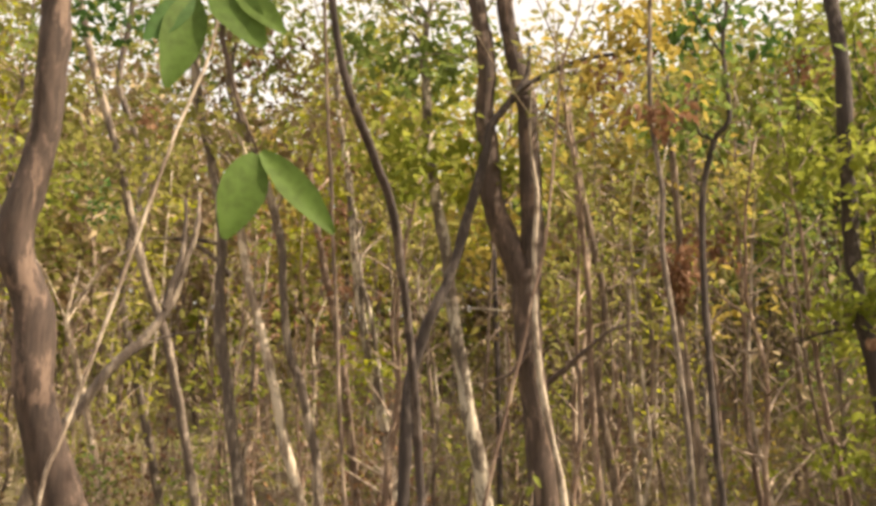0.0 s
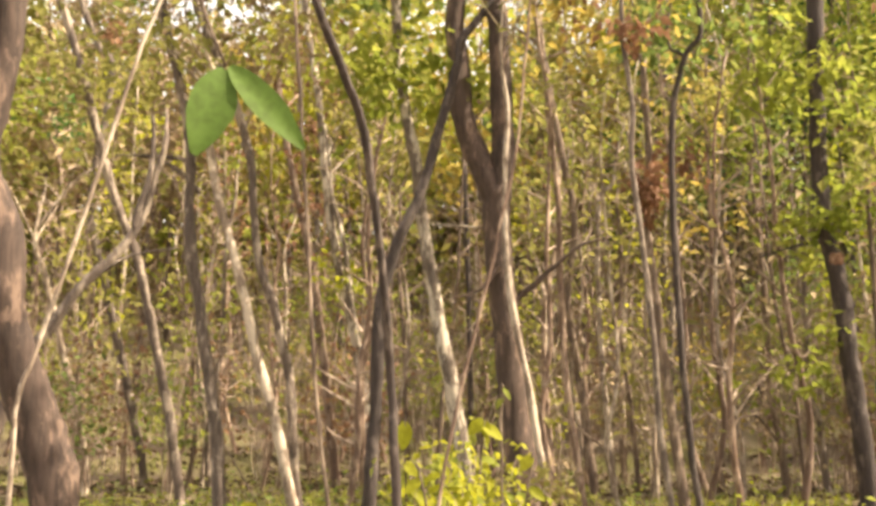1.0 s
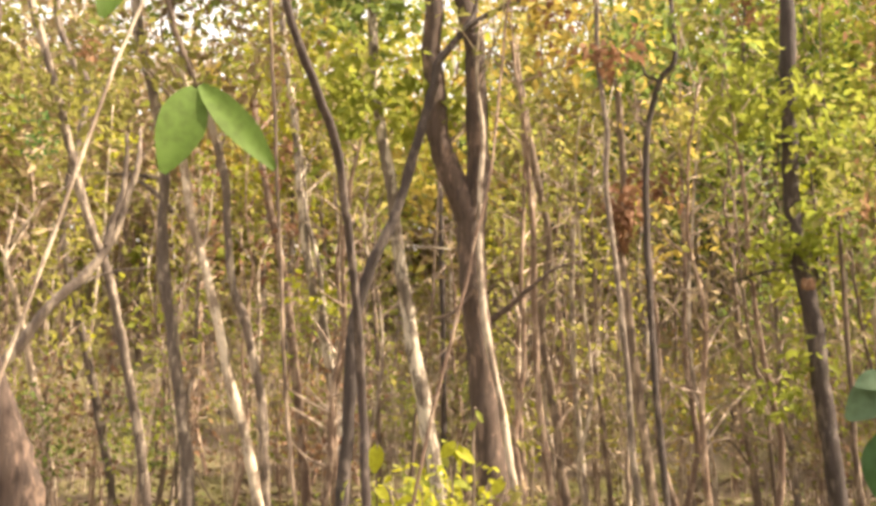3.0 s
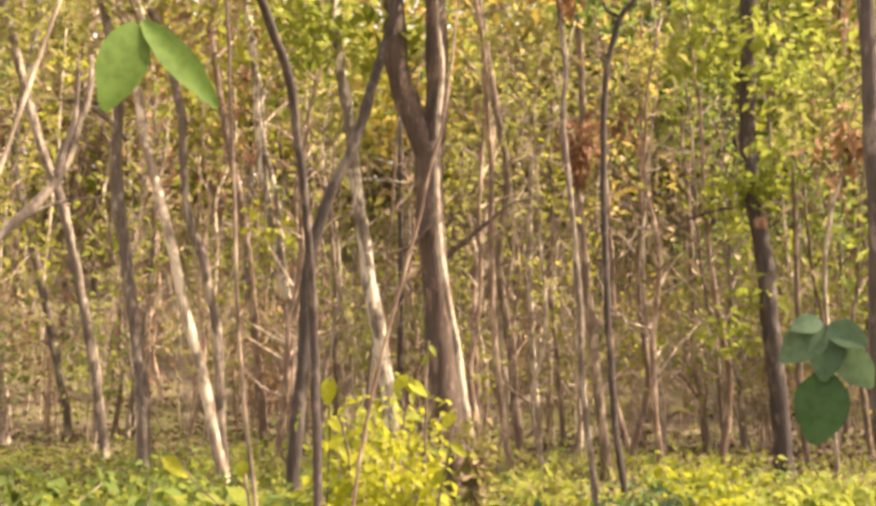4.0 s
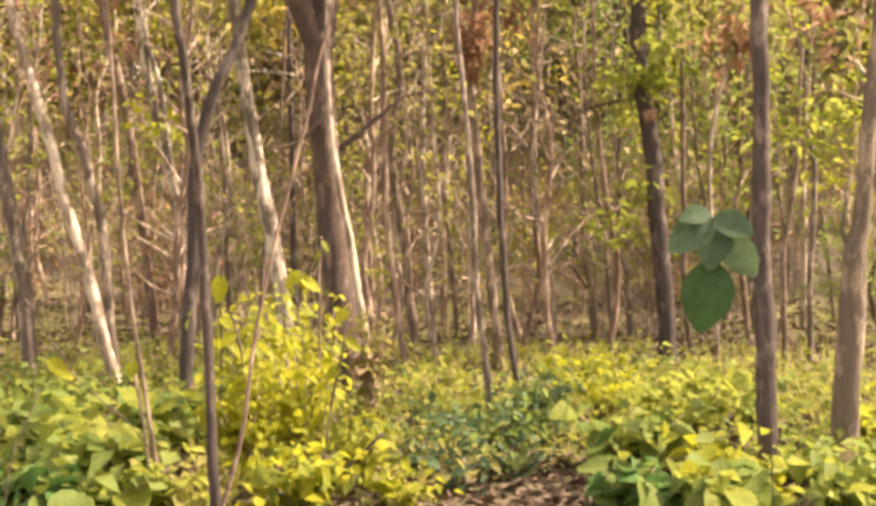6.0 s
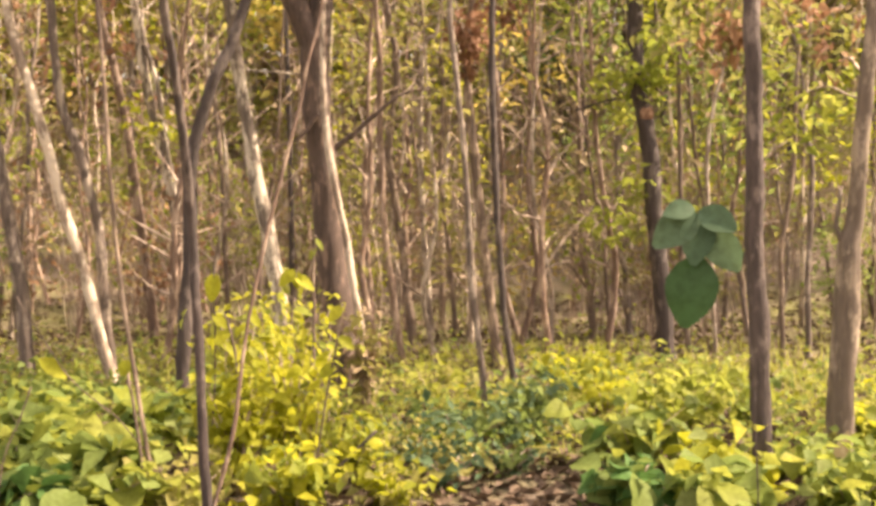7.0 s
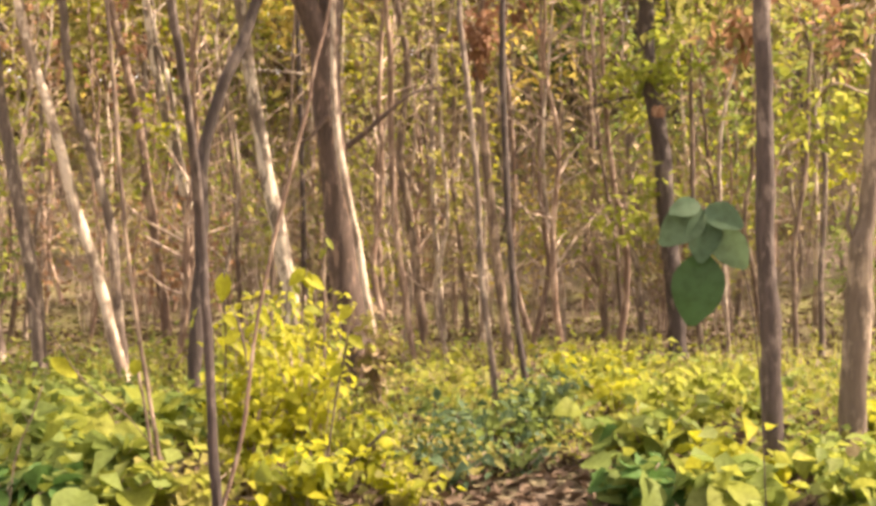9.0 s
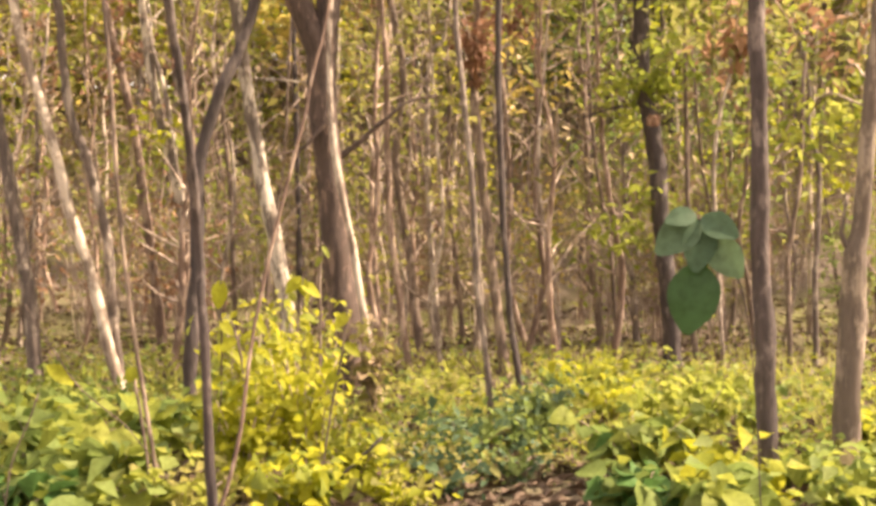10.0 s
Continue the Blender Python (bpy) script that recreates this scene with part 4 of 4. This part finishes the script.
YELLOW, GREEN, LIME = "bright yellow bush with soft heart-shaped leaves", "low green bush with broad rounded leaves", "leafy yellow-green bush on the forest floor"
# yellow bushes round the forked stem
shrub(-1.00, 7.3, 0.98, 0.40, 14, 9, 0.145, ("yellow",), YELLOW, 61, 0.7, "shrub", 0.35, 4)
shrub(-1.12, 8.6, 1.18, 0.32, 12, 9, 0.15, ("yellow", "lime"), "tall yellow bush before a dark tree", 62, 0.7, "shrub", 0.35, 4)
shrub(-1.48, 8.0, 1.12, 0.34, 12, 9, 0.15, ("yellow", "lime"), YELLOW, 63, 0.7, "shrub", 0.35, 4)
shrub(-0.58, 7.2, 0.44, 0.30, 10, 9, 0.14, ("yellow", "lime"), YELLOW, 73, 0.7)
shrub(-1.30, 6.9, 0.78, 0.32, 12, 10, 0.15, ("yellow",), YELLOW, 74, 0.7, "shrub", 0.35, 4)
# green broad-leaved bushes
shrub(-2.95, 7.7, 0.46, 0.55, 9, 11, 0.28, ("green", "lime"), GREEN, 64, 0.95, "shrub", 0.3, 2)
shrub(-2.25, 7.0, 0.36, 0.5, 9, 11, 0.28, ("lime", "green"), GREEN, 65, 0.95, "shrub", 0.3, 2)
shrub(-2.70, 6.8, 0.32, 0.5, 9, 11, 0.28, ("green", "lime"), "low green bush with broad pale leaves", 76, 0.95, "shrub", 0.3, 2)
shrub(-3.30, 9.2, 0.34, 0.7, 9, 10, 0.19, ("lime", "green"), "light green bush at the foot of thin trees", 66)
shrub(-2.20, 8.5, 0.40, 0.6, 9, 10, 0.28, ("lime", "green"), GREEN, 77, 0.95, "shrub", 0.3, 2)
shrub(-1.95, 9.9, 0.42, 0.45, 8, 10, 0.16, ("green", "lime"), "rounded green bush under thin stems", 78)
shrub(-3.9, 10.6, 0.30, 0.6, 8, 10, 0.17, ("green", "lime"), "rounded green bush under thin stems", 79)
shrub(-4.2, 8.6, 0.45, 0.6, 8, 10, 0.2, ("lime", "green"), GREEN, 80)
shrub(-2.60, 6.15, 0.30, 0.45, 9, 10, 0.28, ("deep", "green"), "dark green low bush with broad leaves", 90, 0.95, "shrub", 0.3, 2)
shrub(-2.05, 6.25, 0.28, 0.40, 8, 10, 0.28, ("green", "lime"), GREEN, 91, 0.95, "shrub", 0.3, 2)
shrub(-1.55, 6.30, 0.24, 0.35, 8, 8, 0.16, ("lime", "olive"), "low olive-green bush among thin stems", 92)
shrub(-0.85, 6.25, 0.38, 0.33, 9, 11, 0.16, ("yellow", "lime"), YELLOW, 93)
shrub(-0.30, 6.35, 0.24, 0.28, 7, 8, 0.14, ("yellow", "olive"), YELLOW, 94)
# lime bushes before the straight dark tree
shrub(1.45, 7.5, 0.48, 0.50, 10, 12, 0.20, ("lime", "green"), LIME, 67, 0.95, "shrub", 0.3, 2)
shrub(2.00, 8.3, 0.55, 0.60, 10, 12, 0.16, ("lime",), "bright lime bush near a dark trunk", 68)
shrub(2.65, 6.9, 0.26, 0.5, 9, 11, 0.18, ("lime", "green"), "low lime-green bush by a tan tree", 69)
shrub(1.80, 6.8, 0.30, 0.36, 9, 11, 0.26, ("lime", "yellow"), LIME, 81, 0.95, "shrub", 0.3, 2)
shrub(2.80, 9.1, 0.42, 0.6, 9, 11, 0.14, ("lime", "green"), LIME, 82)
shrub(1.60, 9.6, 0.42, 0.6, 10, 12, 0.13, ("lime", "yellow"), LIME, 83)
shrub(2.50, 10.3, 0.40, 0.6, 10, 12, 0.12, ("lime", "olive"), LIME, 84)
shrub(3.45, 8.1, 0.36, 0.5, 8, 11, 0.15, ("yellow", "lime"), "yellow-green bush at a tan trunk", 85)
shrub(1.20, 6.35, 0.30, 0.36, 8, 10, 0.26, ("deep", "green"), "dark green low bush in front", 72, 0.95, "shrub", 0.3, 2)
shrub(1.70, 6.1, 0.30, 0.40, 8, 10, 0.26, ("lime", "green"), LIME, 95, 0.95, "shrub", 0.3, 2)
shrub(2.45, 6.2, 0.24, 0.34, 8, 10, 0.18, ("lime", "green"), LIME, 96)
# grey-green clumps beside the bare patch
shrub(0.90, 9.0, 0.44, 0.42, 9, 11, 0.14, ("blue", "green"), "grey-green rounded low bush", 70)
shrub(0.15, 8.0, 0.36, 0.5, 8, 9, 0.16, ("blue", "green"), "low grey-green herb clump", 71)
shrub(0.74, 8.5, 0.30, 0.34, 8, 9, 0.15, ("blue", "green"), "low grey-green herb clump", 86)
shrub(0.10, 7.1, 0.20, 0.36, 8, 8, 0.11, ("blue", "olive"), "low grey-green herb clump", 97)
shrub(-0.18, 7.6, 0.24, 0.34, 8, 8, 0.10, ("olive", "blue"), "low olive herb clump on dry litter", 98)
shrub(0.55, 7.4, 0.18, 0.28, 7, 8, 0.10, ("blue", "green"), "low grey-green herb clump", 99)
shrub(0.0, 10.6, 0.34, 0.5, 8, 10, 0.13, ("olive", "lime"), "olive low bush on the forest floor", 87)
shrub(1.7, 11.8, 0.36, 0.6, 8, 11, 0.14, ("lime", "yellow"), LIME, 88)
# withered bush at the foot of the large dark tree
shrub(-0.60, 9.0, 1.0, 0.18, 10, 9, 0.13, ("dry", "olive"), "withered brown bush at a dark tree's foot", 89)


def hung_leaf(parent, base, tip, width, kind, seed, facing):
    """A single broad leaf from its stalk to its tip, its face turned the given way."""
    way = Vector(tip) - Vector(base)
    ob = piece("leaf", broad_leaf("leaf", LEAF[kind], way.length * 1.03, width, 0.10, 0.10, seed), parent)
    ob.matrix_basis = Matrix.Translation(base) @ to_basis(way, facing)
    return ob


def shoot(x, y, knots, leaves, label, bark="twig"):
    """A single thin stem with a few leaves; knots and leaves are offsets from its foot."""
    t = thing("shoot", x, y, rise_at(x, y), label, "sapling", "thin shoots among the bushes")
    v, f, p = tube(knots, 5, 0.08, 0.0, int(abs(x) * 50), 0.004)
    piece("stem", mesh_of("stem", v, f, BARK[bark], True), t)
    for i, (base, tip, width, kind) in enumerate(leaves):
        hung_leaf(t, base, tip, width, kind, 800 + i, (0.2, -0.7, 0.7))
    return t

shoot(-1.55, 6.42, ((0.00, 0.00, -0.03, 0.005), (-0.06, -0.01, 0.13, 0.005), (-0.34, -0.09, 0.57, 0.005), (-0.61, -0.18, 0.86, 0.005), (-0.77, -0.24, 1.13, 0.005), (-0.90, -0.29, 1.37, 0.005)), (((-0.79, -0.24, 1.00), (-0.64, -0.22, 0.89), 0.11, 'yellow'),), 'thin bare arching shoot with one bright yellow leaf', 'brown')
shoot(-2.50, 5.89, ((0.00, 0.00, -0.03, 0.005), (0.06, 0.02, 0.42, 0.005), (0.15, 0.06, 0.70, 0.005), (0.19, 0.08, 0.86, 0.005)), (), 'thin leafless twig standing among green bushes', 'brown')
shoot(-1.81, 6.55, ((0.00, 0.00, -0.03, 0.011), (-0.07, -0.02, 0.60, 0.011), (-0.11, -0.03, 0.88, 0.011)), (((-0.11, -0.03, 0.95), (-0.13, -0.07, 0.86), 0.09, 'yellow'),), 'thin shoot with a single yellow leaf', 'brown')
shoot(-0.82, 6.45, ((0.00, 0.00, -0.03, 0.011), (0.14, 0.02, 0.18, 0.011), (0.32, 0.03, 0.35, 0.011), (0.46, 0.04, 0.49, 0.011)), (), 'thin dark leafless twig slanting over dry ground', 'dark')
shoot(-0.81, 6.95, ((0.00, 0.00, -0.03, 0.009), (0.08, 0.01, 0.51, 0.009), (0.17, 0.02, 1.04, 0.009), (0.20, 0.02, 1.26, 0.009)), (((0.17, 0.02, 1.04), (0.28, -0.00, 0.96), 0.09, 'yellow'), ((0.20, 0.02, 1.24), (0.12, -0.02, 1.15), 0.09, 'yellow'), ((0.14, 0.02, 0.85), (0.05, -0.02, 0.77), 0.09, 'yellow'),), 'thin yellow-leaved shoot above a yellow bush', 'brown')
shoot(-1.25, 7.09, ((0.00, 0.00, -0.03, 0.010), (-0.05, -0.01, 0.58, 0.010), (-0.13, -0.02, 1.08, 0.010), (-0.17, -0.03, 1.19, 0.010)), (((-0.13, -0.02, 1.08), (-0.23, -0.07, 1.00), 0.09, 'yellow'), ((-0.10, -0.02, 0.85), (0.03, -0.02, 0.78), 0.09, 'yellow'), ((-0.05, -0.01, 0.58), (-0.13, -0.06, 0.50), 0.09, 'yellow'),), 'thin yellow-leaved shoot above a yellow bush', 'brown')
shoot(-1.11, 7.72, ((0.00, 0.00, -0.03, 0.011), (0.05, 0.01, 0.64, 0.011), (0.08, 0.01, 1.30, 0.011), (0.10, 0.01, 1.47, 0.011)), (((0.08, 0.01, 1.43), (0.23, -0.00, 1.33), 0.11, 'yellow'), ((0.09, 0.01, 1.47), (-0.02, -0.03, 1.36), 0.11, 'yellow'), ((0.09, 0.01, 1.47), (0.11, -0.01, 1.34), 0.09, 'yellow'), ((0.06, 0.01, 0.97), (-0.06, -0.04, 0.88), 0.10, 'yellow'),), 'tall yellow-leaved shoot before a dark tree', 'brown')
shoot(-0.92, 8.15, ((0.00, 0.00, -0.03, 0.013), (0.00, 0.00, 0.93, 0.013), (-0.00, -0.00, 1.63, 0.013), (0.01, 0.00, 1.72, 0.013)), (((0.01, 0.00, 1.63), (-0.04, -0.04, 1.54), 0.05, 'lime'), ((0.01, 0.00, 1.70), (0.07, -0.02, 1.61), 0.05, 'lime'),), 'thin budding shoot before a dark tree', 'brown')
shoot(-1.56, 7.23, ((0.00, 0.00, -0.03, 0.008), (0.03, 0.01, 0.94, 0.008), (0.03, 0.01, 1.33, 0.008), (0.04, 0.01, 1.49, 0.008)), (((0.04, 0.01, 1.47), (0.03, -0.03, 1.28), 0.12, 'yellow'), ((0.03, 0.01, 1.18), (0.13, -0.00, 1.09), 0.09, 'yellow'),), 'thin shoot with a few hanging yellow leaves', 'brown')
shoot(2.59, 6.83, ((0.00, 0.00, -0.03, 0.010), (0.05, -0.02, 0.14, 0.010), (0.06, -0.02, 0.23, 0.010)), (((0.05, -0.02, 0.18), (0.12, -0.08, 0.39), 0.10, 'dry'), ((0.00, -0.00, 0.10), (-0.11, 0.01, 0.32), 0.06, 'lime'),), 'short shoot with a large pale withered leaf', 'brown')
shoot(1.47, 6.54, ((0.00, 0.00, -0.03, 0.009), (0.03, -0.01, 0.11, 0.009), (0.05, -0.01, 0.20, 0.009)), (((0.05, -0.01, 0.18), (0.24, -0.09, 0.09), 0.09, 'lime'), ((0.05, -0.01, 0.16), (-0.04, -0.02, 0.30), 0.08, 'lime'), ((0.05, -0.01, 0.18), (0.15, -0.07, 0.31), 0.10, 'yellow'),), 'low shoot with large pale lime leaves', 'brown')


def leafy_shoots():
    """Upright yellow-leaved shoots standing out of the yellow bushes."""
    rng = np.random.default_rng(77)
    for n in range(11):
        y = rng.uniform(6.9, 8.3)
        x = y * rng.uniform(-0.205, -0.095)
        h = rng.uniform(0.85, 1.35) * (0.86 + 0.14 * (y - 6.9) / 1.4)
        lean = rng.normal(0, 0.05, 2)
        knots = [(0, 0, -0.03, 0.006), (lean[0] * 0.3, lean[1] * 0.3, h * 0.5, 0.005), (lean[0] + rng.normal(0, 0.03), lean[1], h, 0.003)]
        leaves = []
        for k in range(9):
            s = 0.45 + 0.55 * k / 8
            base = (lean[0] * s * s, lean[1] * s * s, h * s)
            a, size = rng.uniform(0, 6.28), rng.uniform(0.06, 0.12)
            tip = (base[0] + size * math.cos(a), base[1] + size * 0.6 * math.sin(a), base[2] - size * rng.uniform(0.3, 0.9))
            leaves.append((base, tip, size * 0.6, "lime" if k % 4 == 1 else "yellow"))
        shoot(x, y, knots, leaves, "upright thin shoot with yellow leaves along it", "twig")


leafy_shoots()

# ---- overhanging twigs close by ----


def near_sapling():
    """A young tree beside the camera whose branch hangs broad leaves before the wood."""
    t = thing("sapling", -2.15, 1.75, 0, "young tree with a hanging twig of broad fresh-green leaves", "tree")
    v, f, _ = tube([(0, 0, -0.05, 0.035), (0.05, -0.02, 1.2, 0.03), (-0.03, 0.04, 2.4, 0.026), (0.05, 0.05, 3.6, 0.02), (0.0, 0.1, 5.0, 0.01)], 8, 0.12, 0.06, 3)
    piece("trunk", mesh_of("trunk", v, f, BARK["brown"], True), t)
    bough = [(-0.02, 0.04, 2.6, 0.016), (0.35, 0.32, 3.12, 0.012), (0.94, 0.55, 2.98, 0.010), (1.00, 0.58, 2.80, 0.008), (1.04, 0.60, 2.64, 0.006), (1.09, 0.63, 2.50, 0.004)]
    v, f, _ = tube(bough, 6, 0.08, 0.05, 4)
    twig = piece("limb", mesh_of("limb", v, f, BARK["brown"], True), t)
    piece("twig", mesh_of("twig", *tube([(0.94, 0.55, 2.98, 0.005), (0.93, 0.55, 2.91, 0.005)], 5, 0.06)[:2], BARK["twig"], True), t)
    piece("twig", mesh_of("twig", *tube([(0.94, 0.55, 2.98, 0.005), (1.00, 0.58, 3.00, 0.005), (1.02, 0.59, 2.95, 0.005)], 5, 0.06)[:2], BARK["twig"], True), t)
    hung_leaf(t, (1.09, 0.62, 2.49), (1.05, 0.55, 2.27), 0.125, 'fresh', 700, (0.64, -0.97, 0.06))
    hung_leaf(t, (1.10, 0.63, 2.50), (1.29, 0.65, 2.30), 0.090, 'fresh', 701, (0.64, -0.97, 0.05))
    hung_leaf(t, (0.93, 0.55, 2.91), (0.91, 0.48, 2.65), 0.120, 'fresh', 702, (0.68, -0.90, -0.07))
    hung_leaf(t, (0.97, 0.57, 2.95), (1.11, 0.58, 2.78), 0.130, 'fresh', 703, (0.66, -0.90, -0.08))
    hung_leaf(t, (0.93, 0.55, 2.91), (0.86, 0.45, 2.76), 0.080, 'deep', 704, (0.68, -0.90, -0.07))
    hung_leaf(t, (1.02, 0.59, 2.95), (1.16, 0.60, 2.82), 0.080, 'fresh', 705, (0.64, -0.91, -0.08))


near_sapling()


def near_shoot():
    t = thing("shoot", 1.063, 3.33, 0, "thin green shoot with rounded grey-green leaves", "sapling")
    v, f, _ = tube([(0.00, 0.00, -0.03, 0.0035), (-0.03, 0.00, 0.82, 0.003), (-0.05, 0.01, 1.30, 0.003), (-0.10, 0.02, 1.60, 0.003), (-0.21, 0.06, 1.78, 0.003)], 5, 0.06, 0.0, 2)
    piece("stem", mesh_of("stem", v, f, BARK["dark"], True), t)
    hung_leaf(t, (-0.21, 0.06, 1.63), (-0.26, 0.02, 1.41), 0.180, 'shaded', 720, (-0.25, -1.17, -0.17))
    hung_leaf(t, (-0.21, 0.06, 1.77), (-0.35, 0.04, 1.67), 0.130, 'teal', 721, (-0.25, -0.97, 0.29))
    hung_leaf(t, (-0.20, 0.06, 1.77), (-0.23, 0.01, 1.61), 0.120, 'teal', 722, (-0.05, -0.97, 0.19))
    hung_leaf(t, (-0.17, 0.05, 1.71), (-0.10, -0.02, 1.59), 0.120, 'blue', 723, (-0.46, -0.97, 0.31))
    hung_leaf(t, (-0.20, 0.06, 1.78), (-0.11, -0.02, 1.72), 0.100, 'teal', 724, (-0.25, -0.97, 0.39))
    hung_leaf(t, (-0.22, 0.06, 1.79), (-0.32, 0.03, 1.77), 0.080, 'teal', 725, (-0.24, -0.97, 0.48))


near_shoot()
